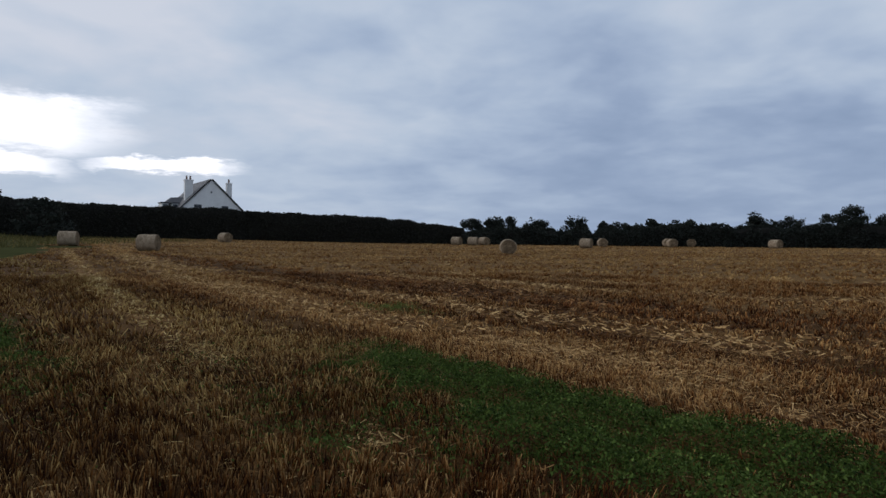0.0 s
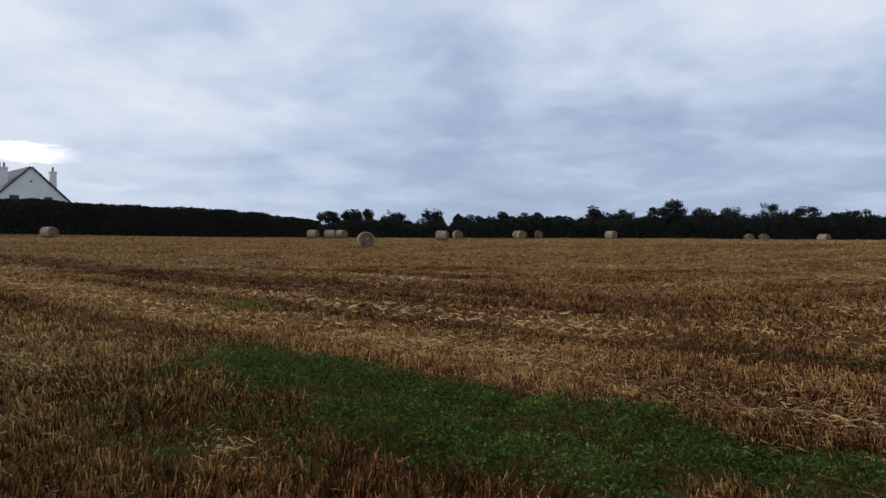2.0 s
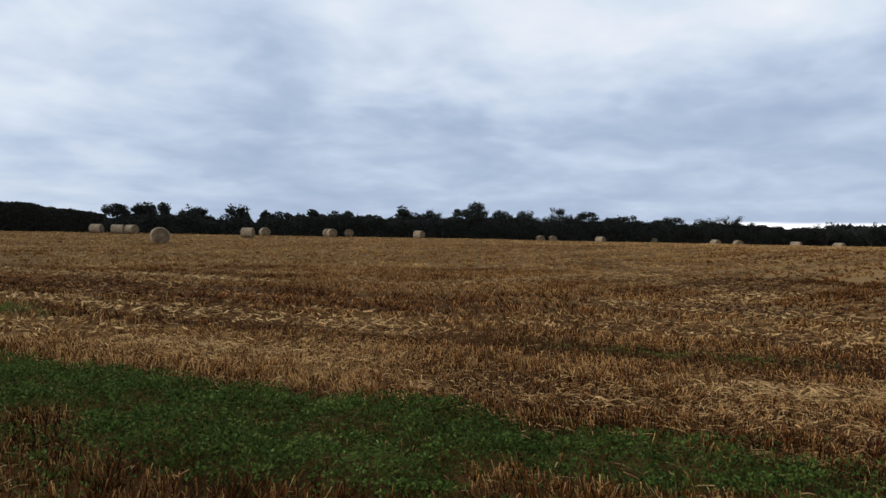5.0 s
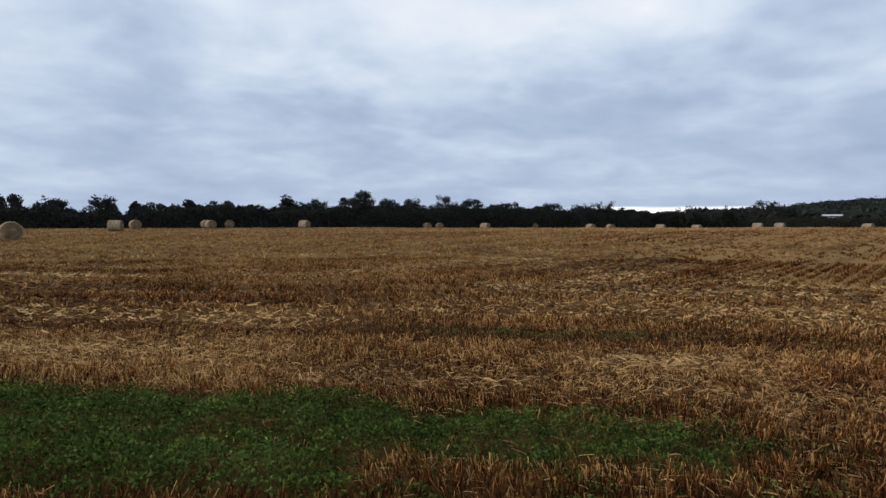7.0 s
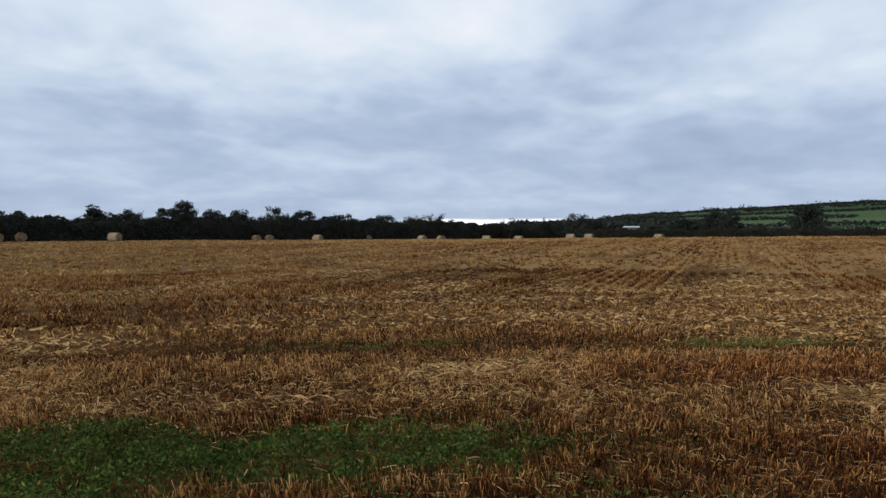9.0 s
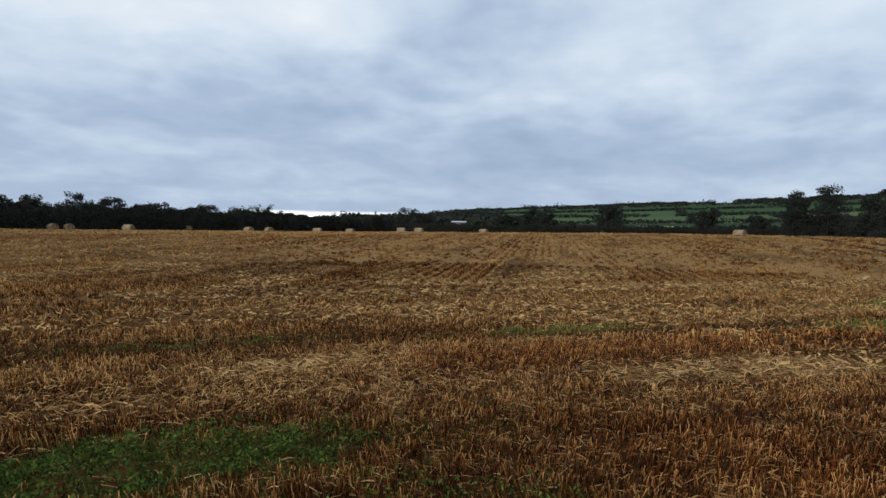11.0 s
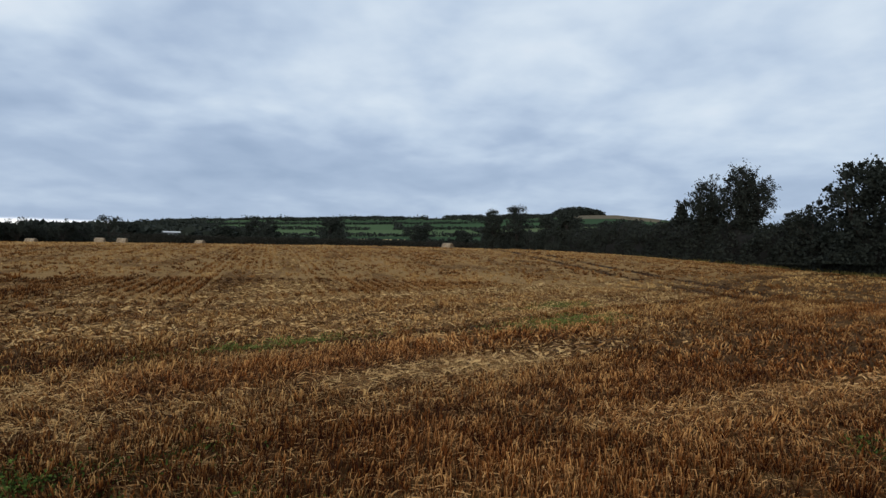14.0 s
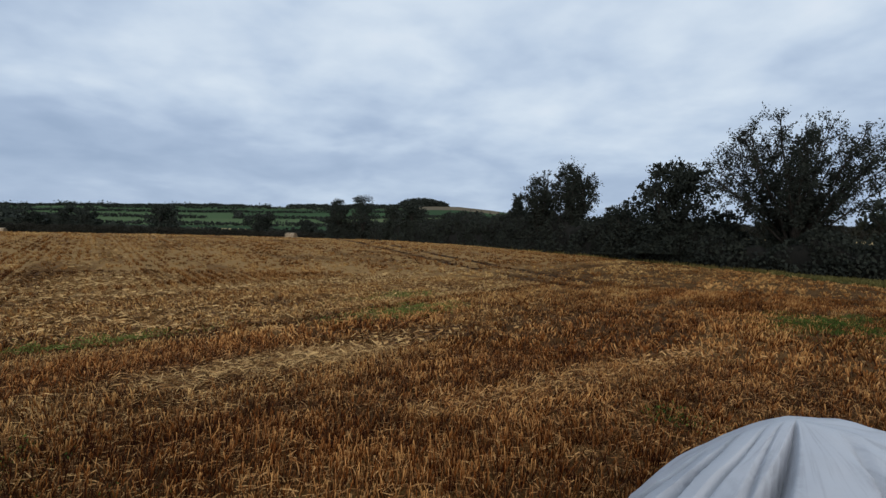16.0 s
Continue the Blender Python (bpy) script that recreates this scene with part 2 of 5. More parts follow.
def place_of(k):
    return k.add("ShaderNodeNewGeometry").outputs["Position"]


def field_tone(k):
    """Slow changes of straw colour over the field: stripes along the headland, drill rows further out, blotches."""
    p = place_of(k)
    x, y, _ = k.xyz(p)
    s = k.m("ADD", k.m("MULTIPLY", x, 0.76), k.m("MULTIPLY", y, 0.65))
    a = k.m("ADD", k.m("MULTIPLY", x, 0.65), k.m("MULTIPLY", y, -0.76))
    head = k.noise(k.vec(k.m("MULTIPLY", s, 0.75), k.m("MULTIPLY", a, 0.07)), 1.0, 4.0, 0.6)
    u = k.m("ADD", k.m("MULTIPLY", x, 0.985), k.m("MULTIPLY", y, 0.17))
    v = k.m("ADD", k.m("MULTIPLY", x, -0.17), k.m("MULTIPLY", y, 0.985))
    main = k.noise(k.vec(k.m("MULTIPLY", u, 0.035), k.m("MULTIPLY", v, 0.42)), 1.0, 5.0, 0.65)
    far = k.step(s, 13.0, 17.0)
    stripe = k.m("ADD", k.m("MULTIPLY", head, k.m("SUBTRACT", 1.0, far)), k.m("MULTIPLY", main, far))
    blotch = k.noise(p, 0.33, 5.0, 0.6)
    tone = k.m("ADD", k.m("MULTIPLY", k.m("ADD", stripe, 0.04), 0.52), k.m("MULTIPLY", blotch, 0.44))
    row = k.noise(k.vec(k.m("MULTIPLY", u, 0.06), k.m("MULTIPLY", v, 1.6)), 1.0, 3.0, 0.6)
    tone = k.m("ADD", tone, k.m("MULTIPLY", k.m("MULTIPLY", k.m("SUBTRACT", row, 0.5), 0.28), far))
    red = k.m("MULTIPLY", k.m("SUBTRACT", 1.0, k.step(k.m("ABSOLUTE", k.m("SUBTRACT", s, 11.2)), 0.5, 2.0)), k.step(a, -1.5, -5.0))
    tone = k.m("SUBTRACT", tone, k.m("MULTIPLY", red, 0.07))
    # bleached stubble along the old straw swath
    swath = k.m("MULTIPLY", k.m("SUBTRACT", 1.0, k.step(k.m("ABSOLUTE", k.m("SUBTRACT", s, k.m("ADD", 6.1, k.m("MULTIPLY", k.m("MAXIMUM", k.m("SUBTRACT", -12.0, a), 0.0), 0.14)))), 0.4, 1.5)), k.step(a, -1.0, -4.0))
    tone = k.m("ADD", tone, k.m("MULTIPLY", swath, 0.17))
    # two lesser straw lines that bend in beside it
    for s0, half, a0, a1, lift in ((3.1, 0.5, -6.0, -9.0, 0.15), (2.7, 0.55, 4.5, 6.0, 0.10)):
        if a0 < 0:
            mid = k.m("ADD", s0, k.m("MULTIPLY", k.m("MAXIMUM", k.m("SUBTRACT", -12.5, a), 0.0), 0.14))
        else:
            mid = k.m("SUBTRACT", s0, k.m("MULTIPLY", k.m("SUBTRACT", a, 5.5), 0.28))
        line = k.m("MULTIPLY", k.m("SUBTRACT", 1.0, k.step(k.m("ABSOLUTE", k.m("SUBTRACT", s, mid)), half * 0.3, half)), k.step(a, a0, a1))
        tone = k.m("ADD", tone, k.m("MULTIPLY", line, lift))
    # muddy, crushed stubble in the wheel tracks, plus rut shade painted into the tone
    wob = k.m("MULTIPLY", k.m("SUBTRACT", k.noise(p, 0.35, 3.0), 0.5), 1.2)
    for x0, y0, x1, y1, half, deep in ((10.5, 10.6, 60, 27.5, 0.35, 0.09), (17, -11.6, 75, -12.4, 0.4, 0.24), (18, -13.8, 75, -14.4, 0.4, 0.24), (-6, 23.3, 9, 9.6, 0.3, 0.2), (3.2, 8.8, 10.6, 0.2, 0.34, 0.26), (-24, 40, 30, -23.1, 0.22, 0.12)):
        d = math.hypot(x1 - x0, y1 - y0)
        ux, uy = (x1 - x0) / d, (y1 - y0) / d
        t = k.m("ADD", k.m("MULTIPLY", k.m("SUBTRACT", x, x0), ux), k.m("MULTIPLY", k.m("SUBTRACT", y, y0), uy))
        c = k.m("ADD", k.m("SUBTRACT", k.m("MULTIPLY", k.m("SUBTRACT", y, y0), ux), k.m("MULTIPLY", k.m("SUBTRACT", x, x0), uy)), wob)
        track = k.m("SUBTRACT", 1.0, k.step(k.m("ABSOLUTE", c), half * 0.4, half * 1.5))
        track = k.m("MULTIPLY", track, k.m("MULTIPLY", k.step(t, 0.0, 4.0), k.step(t, d, d - 8.0)))
        tone = k.m("SUBTRACT", tone, k.m("MULTIPLY", track, deep))
    # brighter, less trodden stubble beyond the weeds
    clear = k.m("MULTIPLY", k.m("SUBTRACT", 1.0, k.step(k.m("ABSOLUTE", k.m("SUBTRACT", s, 8.0)), 1.6, 4.0)), k.m("SUBTRACT", 1.0, k.step(k.m("ABSOLUTE", k.m("SUBTRACT", a, 0.5)), 2.5, 7.0)))
    tone = k.m("ADD", tone, k.m("MULTIPLY", clear, 0.05))
    # trodden, rain-washed stubble at the end of the weeds
    washed = k.m("MULTIPLY", k.m("SUBTRACT", 1.0, k.step(k.m("ABSOLUTE", k.m("SUBTRACT", s, 4.0)), 0.4, 1.3)), k.m("SUBTRACT", 1.0, k.step(k.m("ABSOLUTE", k.m("SUBTRACT", a, 2.9)), 0.8, 2.4)))
    tone = k.m("SUBTRACT", tone, k.m("MULTIPLY", washed, 0.05))
    # darker stubble on the near side of the weeds
    tone = k.m("SUBTRACT", tone, k.m("MULTIPLY", k.m("MULTIPLY", k.step(s, 4.2, 2.8), k.m("ADD", k.m("MULTIPLY", k.step(a, 4.0, -1.5), 0.035), 0.0)), 1.0))
    # ruddier standing stubble behind the pressed strip
    ruddy = k.m("MULTIPLY", k.m("SUBTRACT", 1.0, k.step(k.m("ABSOLUTE", k.m("SUBTRACT", s, 6.5)), 0.3, 0.9)), k.m("MULTIPLY", k.step(a, 1.5, 3.5), k.step(a, 15.0, 9.0)))
    tone = k.m("SUBTRACT", tone, k.m("MULTIPLY", ruddy, 0.05))
    # broad patches, bleached or weathered: across, half width, along, half length, lift
    for s0, hs, a0, ha, lift in ((3.2, 1.8, -6.0, 3.2, 0.06), (12.5, 8.0, 15.0, 14.0, 0.11), (3.4, 3.0, 11.0, 6.0, -0.06)):
        d2 = k.m("ADD", k.m("POWER", k.m("DIVIDE", k.m("SUBTRACT", s, s0), hs), 2.0), k.m("POWER", k.m("DIVIDE", k.m("SUBTRACT", a, a0), ha), 2.0))
        tone = k.m("ADD", tone, k.m("MULTIPLY", k.step(d2, 1.0, 0.0), lift))
    # rust-coloured stubble: behind the pressed strip, in the old wet furrow and on the near side to the south
    rust = k.m("MAXIMUM", ruddy, k.m("MULTIPLY", red, 0.6))
    rust = k.m("MAXIMUM", rust, k.m("MULTIPLY", k.m("MULTIPLY", k.step(s, 4.9, 3.4), k.step(a, 1.5, 4.0)), k.step(blotch, 0.30, 0.60)))
    return p, tone, s, rust


def straw_material(name, dark, mid, pale):
    mat, k = material(name)
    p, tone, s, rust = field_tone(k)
    rnd = k.add("ShaderNodeNewGeometry").outputs["Random Per Island"]
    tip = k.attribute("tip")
    tuft = k.noise(p, 3.2, 3.0, 0.6)
    px, py, _ = k.xyz(p)
    out = k.step(k.m("SQRT", k.m("ADD", k.m("MULTIPLY", px, px), k.m("MULTIPLY", py, py))), 8.0, 28.0)     # 0 near the origin, 1 beyond 28 m; evens out the stalk colours
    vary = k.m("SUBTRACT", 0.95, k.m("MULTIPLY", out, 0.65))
    f = k.m("ADD", k.m("ADD", k.m("MULTIPLY", k.m("SUBTRACT", rnd, 0.5), vary), 0.08), k.m("SUBTRACT", k.m("MULTIPLY", k.step(tone, 0.32, 0.66), 0.46), 0.02))
    f = k.m("ADD", f, k.m("MULTIPLY", k.step(tuft, 0.36, 0.64), 0.26))
    plant = k.noise(k.vec(px, py), 9.0, 2.0, 0.5)
    f = k.m("ADD", f, k.m("MULTIPLY", k.m("SUBTRACT", plant, 0.5), k.m("SUBTRACT", 0.50, k.m("MULTIPLY", out, 0.34))))
    # tip darkens stalk feet: dark sheaths, and painted shade among the stalks
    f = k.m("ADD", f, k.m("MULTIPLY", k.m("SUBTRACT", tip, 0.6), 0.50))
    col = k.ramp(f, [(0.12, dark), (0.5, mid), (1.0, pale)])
    col = k.mix(k.m("MULTIPLY", out, 0.75), col, k.mix(1.0, col, (0.93, 1.05, 1.12), "MULTIPLY"))     # less red and more blue with distance from the origin
    col = k.mix(k.m("MULTIPLY", rust, 0.4), col, k.mix(1.0, col, (1.12, 0.80, 0.62), "MULTIPLY"))
    worn = k.m("MULTIPLY", k.step(s, 5.5, 3.8), k.step(k.m("SUBTRACT", k.m("MULTIPLY", px, 0.65), k.m("MULTIPLY", py, 0.76)), -2.0, -5.0))      # greyer, older straw in the corner past the weeds
    col = k.mix(k.m("MULTIPLY", worn, 0.8), col, k.mix(1.0, col, (0.84, 1.0, 0.95), "MULTIPLY"))
    finish(k, col, 0.75, spec=0.06)
    return mat


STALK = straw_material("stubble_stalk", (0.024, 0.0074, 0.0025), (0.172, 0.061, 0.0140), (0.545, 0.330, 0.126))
STRAW = straw_material("loose_straw", (0.045, 0.019, 0.007), (0.220, 0.112, 0.040), (0.540, 0.350, 0.150))


def field_material():
    mat, k = material("stubble_ground")
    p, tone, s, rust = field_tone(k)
    x, y, z = k.xyz(p)
    chaff = k.noise(p, 38.0, 4.0, 0.7)
    clod = k.noise(p, 6.0, 5.0, 0.6)
    tuft = k.noise(k.vec(k.m("MULTIPLY", x, 1.0), k.m("MULTIPLY", y, 1.0)), 1.7, 5.0, 0.7)
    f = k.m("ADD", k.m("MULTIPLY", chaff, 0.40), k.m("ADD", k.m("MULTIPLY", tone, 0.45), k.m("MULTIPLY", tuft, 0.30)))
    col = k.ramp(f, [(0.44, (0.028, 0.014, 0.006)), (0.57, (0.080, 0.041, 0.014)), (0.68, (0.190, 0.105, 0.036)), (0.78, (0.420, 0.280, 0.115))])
    soil = k.ramp(clod, [(0.3, (0.017, 0.009, 0.004)), (0.7, (0.056, 0.031, 0.013))])
    col = k.mix(k.m("MULTIPLY", k.step(clod, 0.52, 0.66), 0.4), col, soil)
    # chaff spread between the wider rows of the main field
    col = k.mix(k.m("MULTIPLY", k.m("MULTIPLY", k.step(s, 10.0, 14.0), k.step(tone, 0.26, 0.42)), k.m("ADD", 0.3, k.m("MULTIPLY", k.step(k.m("SUBTRACT", k.m("MULTIPLY", x, 0.65), k.m("MULTIPLY", y, 0.76)), -1.0, 6.0), 0.45))), col, k.mix(chaff, (0.17, 0.092, 0.032), (0.42, 0.270, 0.112)))
    # a mat of broken straw where the stubble is pressed down
    litter = k.attribute("tip")
    strand = k.noise(k.vec(k.m("MULTIPLY", s, 30.0), k.m("MULTIPLY", k.m("ADD", x, k.m("MULTIPLY", y, -1.0)), 7.0)), 1.0, 4.0, 0.7)
    mat_col = k.ramp(k.m("ADD", k.m("MULTIPLY", strand, 0.7), k.m("MULTIPLY", tone, 0.3)), [(0.38, (0.026, 0.011, 0.004)), (0.54, (0.115, 0.056, 0.018)), (0.68, (0.36, 0.215, 0.08))])
    col = k.mix(k.m("MULTIPLY", k.step(k.m("ADD", litter, k.m("MULTIPLY", k.m("SUBTRACT", clod, 0.5), 0.8)), 0.12, 0.5), 0.9), col, mat_col)
    finish(k, col, 0.9, k.m("ADD", chaff, k.m("MULTIPLY", clod, 1.6)), 0.7, 0.05, spec=0.03)
    return mat


FIELD_DEEP, FIELD_LONG = 108.0, 170.0        # the enclosed fields on the hill


def hedge_bend(y):
    """How far the hill hedges wander from a straight line."""
    return 16 * np.sin(y / 120.0) + 7 * np.sin(y / 43.0 + 1.0)


def pasture_material():
    mat, k = material("pasture")
    p = place_of(k)
    x, y, z = k.xyz(p)
    # enclosed fields, each of its own green, with aerial haze mixed into the colours
    bend = k.m("ADD", k.m("MULTIPLY", k.m("SINE", k.m("DIVIDE", y, 120.0)), 16.0), k.m("MULTIPLY", k.m("SINE", k.m("ADD", k.m("DIVIDE", y, 43.0), 1.0)), 7.0))
    row = k.m("FLOOR", k.m("DIVIDE", k.m("ADD", x, bend), FIELD_DEEP))
    shift = k.m("MULTIPLY", k.m("FRACT", k.m("MULTIPLY", row, 0.618)), FIELD_LONG)
    col_no = k.m("FLOOR", k.m("DIVIDE", k.m("ADD", y, shift), FIELD_LONG))
    cell = k.add("ShaderNodeTexWhiteNoise", {"Vector": k.vec(row, col_no, 7.0)})
    cell.noise_dimensions = "3D"
    col = k.ramp(cell.outputs["Value"], [(0.0, (0.021, 0.037, 0.025)), (0.25, (0.045, 0.082, 0.042)), (0.5, (0.027, 0.050, 0.030)), (0.78, (0.076, 0.116, 0.058)), (0.97, (0.17, 0.16, 0.09))])
    n = k.noise(p, 0.05, 5.0, 0.6)
    col = k.mix(k.m("MULTIPLY", n, 0.2), col, (0.042, 0.076, 0.040))
    blade = k.noise(p, 9.0, 4.0, 0.65)
    col = k.mix(k.m("MULTIPLY", blade, 0.25), col, (0.070, 0.098, 0.052))
    finish(k, col, 0.95, blade, 0.3, 0.05, spec=0.0)
    return mat


def plain_field(name, lo, hi):
    mat, k = material(name)
    p = place_of(k)
    n = k.noise(p, 0.12, 6.0, 0.65)
    finish(k, k.ramp(n, [(0.3, lo), (0.7, hi)]), 0.95, k.noise(p, 5.0), 0.4, 0.05, spec=0.0)
    return mat


FIELD, PASTURE = field_material(), pasture_material()
PALE_FIELD = plain_field("pale_stubble_field", (0.33, 0.25, 0.13), (0.45, 0.35, 0.19))
PLOUGH = plain_field("ploughed_field", (0.105, 0.088, 0.062), (0.150, 0.128, 0.092))
VERGE = plain_field("grass_verge", (0.034, 0.037, 0.015), (0.066, 0.068, 0.028))


def leaf_material(name, lo, hi, pale=None):
    mat, k = material(name)
    rnd = k.add("ShaderNodeNewGeometry").outputs["Random Per Island"]
    p = place_of(k)
    n = k.noise(p, 0.9, 3.0)
    col = k.ramp(k.m("ADD", k.m("MULTIPLY", rnd, 0.6), k.m("MULTIPLY", n, 0.4)), [(0.15, lo), (0.75, hi)] + ([(0.97, pale)] if pale else []))
    finish(k, col, 0.7, spec=0.05, shift=0.1)
    return mat


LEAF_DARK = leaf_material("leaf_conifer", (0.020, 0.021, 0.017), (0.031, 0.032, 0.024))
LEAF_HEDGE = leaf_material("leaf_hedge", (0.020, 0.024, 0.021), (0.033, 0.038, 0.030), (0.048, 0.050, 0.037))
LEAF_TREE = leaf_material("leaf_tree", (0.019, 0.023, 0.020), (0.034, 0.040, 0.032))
LEAF_WEED = leaf_material("leaf_weed", (0.006, 0.015, 0.003), (0.086, 0.132, 0.026), (0.27, 0.33, 0.092))
LEAF_SHOOT = leaf_material("leaf_shoot", (0.060, 0.080, 0.018), (0.150, 0.180, 0.045), (0.30, 0.32, 0.10))
GRASS = leaf_material("leaf_grass", (0.060, 0.058, 0.018), (0.16, 0.13, 0.045), (0.34, 0.23, 0.095))

GREEN_GRASS = leaf_material("leaf_green_grass", (0.060, 0.056, 0.018), (0.125, 0.112, 0.038), (0.24, 0.19, 0.075))


def simple(name, col, col2, scale=3.0, rough=0.8, bump=0.3, metal=0.0, spec=0.3, dist=0.02):
    mat, k = material(name)
    p = k.add("ShaderNodeTexCoord").outputs["Object"]
    n = k.noise(p, scale, 6.0, 0.62)
    n2 = k.noise(p, scale * 9, 3.0)
    f = k.m("ADD", k.m("MULTIPLY", n, 0.7), k.m("MULTIPLY", n2, 0.3))
    finish(k, k.ramp(f, [(0.35, col), (0.65, col2)]), rough, f, bump, dist, metal, spec)
    return mat


BARK = simple("bark", (0.012, 0.010, 0.008), (0.034, 0.029, 0.023), 4.0, 0.9, 0.6)
# near-black: the shade among the inner branches is put into the colour
INNER_SHADE = simple("hedge_inner_shade", (0.004, 0.004, 0.003), (0.012, 0.011, 0.008), 3.0, 0.95, 0.5)
RENDER_WHITE = simple("white_render", (0.66, 0.66, 0.65), (0.80, 0.80, 0.79), 0.8, 0.85, 0.15)
SLATE = simple("slate", (0.040, 0.043, 0.050), (0.085, 0.088, 0.098), 3.0, 0.6, 0.3)
BARGE = simple("dark_board", (0.020, 0.020, 0.022), (0.045, 0.043, 0.042), 3.0, 0.6, 0.2)
CLAY = simple("clay_pot", (0.10, 0.055, 0.040), (0.19, 0.10, 0.07), 5.0, 0.8, 0.2)
SHEET = simple("farm_sheeting", (0.40, 0.41, 0.42), (0.54, 0.55, 0.55), 1.0, 0.6, 0.1)
GLASS = simple("window_glass", (0.015, 0.018, 0.022), (0.03, 0.034, 0.04), 1.0, 0.08, 0.0, spec=0.6)


def bale_material(name, end):
    mat, k = material(name)
    p = k.add("ShaderNodeTexCoord").outputs["Object"]
    x, y, z = k.xyz(p)
    zz = k.m("SUBTRACT", z, 0.53)
    ring = k.m("SQRT", k.m("ADD", k.m("MULTIPLY", x, x), k.m("MULTIPLY", zz, zz)))
    if end:     # rolled layers seen end on
        turn = k.m("DIVIDE", k.m("ARCTAN2", zz, x), 6.2832)
        band = k.m("SINE", k.m("MULTIPLY", k.m("ADD", k.m("MULTIPLY", ring, 11.0), k.m("ADD", turn, k.noise(p, 4.0, 3.0))), 6.2832))
    else:       # net wrap runs round the drum
        band = k.m("SINE", k.m("MULTIPLY", k.m("ADD", y, k.m("MULTIPLY", k.noise(p, 3.0), 0.03)), 95.0))
    n, fine = k.noise(p, 2.6, 5.0, 0.65), k.noise(p, 34.0, 4.0, 0.7)
    f = k.m("ADD", k.m("MULTIPLY", n, 0.5), k.m("ADD", k.m("MULTIPLY", fine, 0.42), k.m("MULTIPLY", band, 0.05)))
    col = k.ramp(f, [(0.32, (0.10, 0.072, 0.045)), (0.46, (0.25, 0.190, 0.125)), (0.62, (0.43, 0.350, 0.250))] if not end else [(0.32, (0.060, 0.040, 0.023)), (0.46, (0.15, 0.105, 0.060)), (0.62, (0.30, 0.225, 0.14))])
    finish(k, col, 0.85, f, 0.8, 0.05, spec=0.15)
    return mat


BALE_SIDE, BALE_END = bale_material("bale_drum", False), bale_material("bale_end", True)


def cover_material():
    mat, k = material("silver_cover")
    p = k.add("ShaderNodeTexCoord").outputs["Object"]
    n, f = k.noise(p, 3.0, 5.0, 0.6), k.noise(p, 14.0, 5.0, 0.7, 0.6)
    dirt_and_shade = k.m("MULTIPLY", k.step(n, 0.48, 0.62), k.step(f, 0.40, 0.60))
    x, y, z = k.xyz(p)
    # grime streaks that also stand in for the shade in the folds
    run = k.noise(k.vec(k.m("MULTIPLY", k.m("ARCTAN2", y, x), 4.5), k.m("MULTIPLY", z, 2.0)), 1.0, 5.0, 0.65)
    dirt_and_shade = k.m("MAXIMUM", dirt_and_shade, k.m("MULTIPLY", k.step(run, 0.53, 0.63), k.step(f, 0.30, 0.55)))
    col = k.mix(k.m("MULTIPLY", dirt_and_shade, 0.35), (0.37, 0.395, 0.44), (0.18, 0.19, 0.215))
    finish(k, col, 0.42, k.m("ADD", f, k.m("MULTIPLY", k.noise(p, 90.0, 2.0), 0.3)), 0.25, 0.01, 0.0, 0.4)
    return mat


COVER = cover_material()


# ---------------------------------------------------------------- mesh helpers
def raw_mesh(name, verts, faces, mats, index=None, shade=False, tip=None):
    """A mesh from arrays; all faces have the same number of corners."""
    me = bpy.data.meshes.new(name)
    verts, faces = np.asarray(verts, np.float32), np.asarray(faces, np.int32)
    n, c = faces.shape
    me.vertices.add(len(verts))
    me.vertices.foreach_set("co", verts.ravel())
    me.loops.add(n * c)
    me.loops.foreach_set("vertex_index", faces.ravel())
    me.polygons.add(n)
    me.polygons.foreach_set("loop_start", np.arange(0, n * c, c, dtype=np.int32))
    for mt in mats:
        me.materials.append(mt)
    if index is not None:
        me.polygons.foreach_set("material_index", np.asarray(index, np.int32))
    if shade:
        me.polygons.foreach_set("use_smooth", np.ones(n, bool))
    if tip is not None:
        me.attributes.new("tip", "FLOAT", "POINT").data.foreach_set("value", np.asarray(tip, np.float32))
    me.update(calc_edges=True)
    return me


def part(name, bm, mat, parent, label=""):
    me = bpy.data.meshes.new(name)
    bm.to_mesh(me)
    bm.free()
    me.materials.append(mat)
    ob = new(name, me)
    ob.parent = parent
    return tagged(ob, label)


def part_mesh(name, me, parent, label=""):
    ob = new(name, me)
    ob.parent = parent
    return tagged(ob, label)


def empty(name, m, label, category, group="", kind=""):
    ob = new(name)
    ob.matrix_world = m
    return tagged(ob, label, category, group, kind)


def box(bm, x0, y0, z0, x1, y1, z1, bevel=0.0):
    r = bmesh.ops.create_cube(bm, size=1.0)
    bmesh.ops.transform(bm, verts=r["verts"], matrix=Matrix.LocRotScale(((x0 + x1) / 2, (y0 + y1) / 2, (z0 + z1) / 2), None, (x1 - x0, y1 - y0, z1 - z0)))
    if bevel:
        edges = list({e for v in r["verts"] for e in v.link_edges})
        bmesh.ops.bevel(bm, geom=edges, offset=bevel, segments=2, affect="EDGES")
    return bm


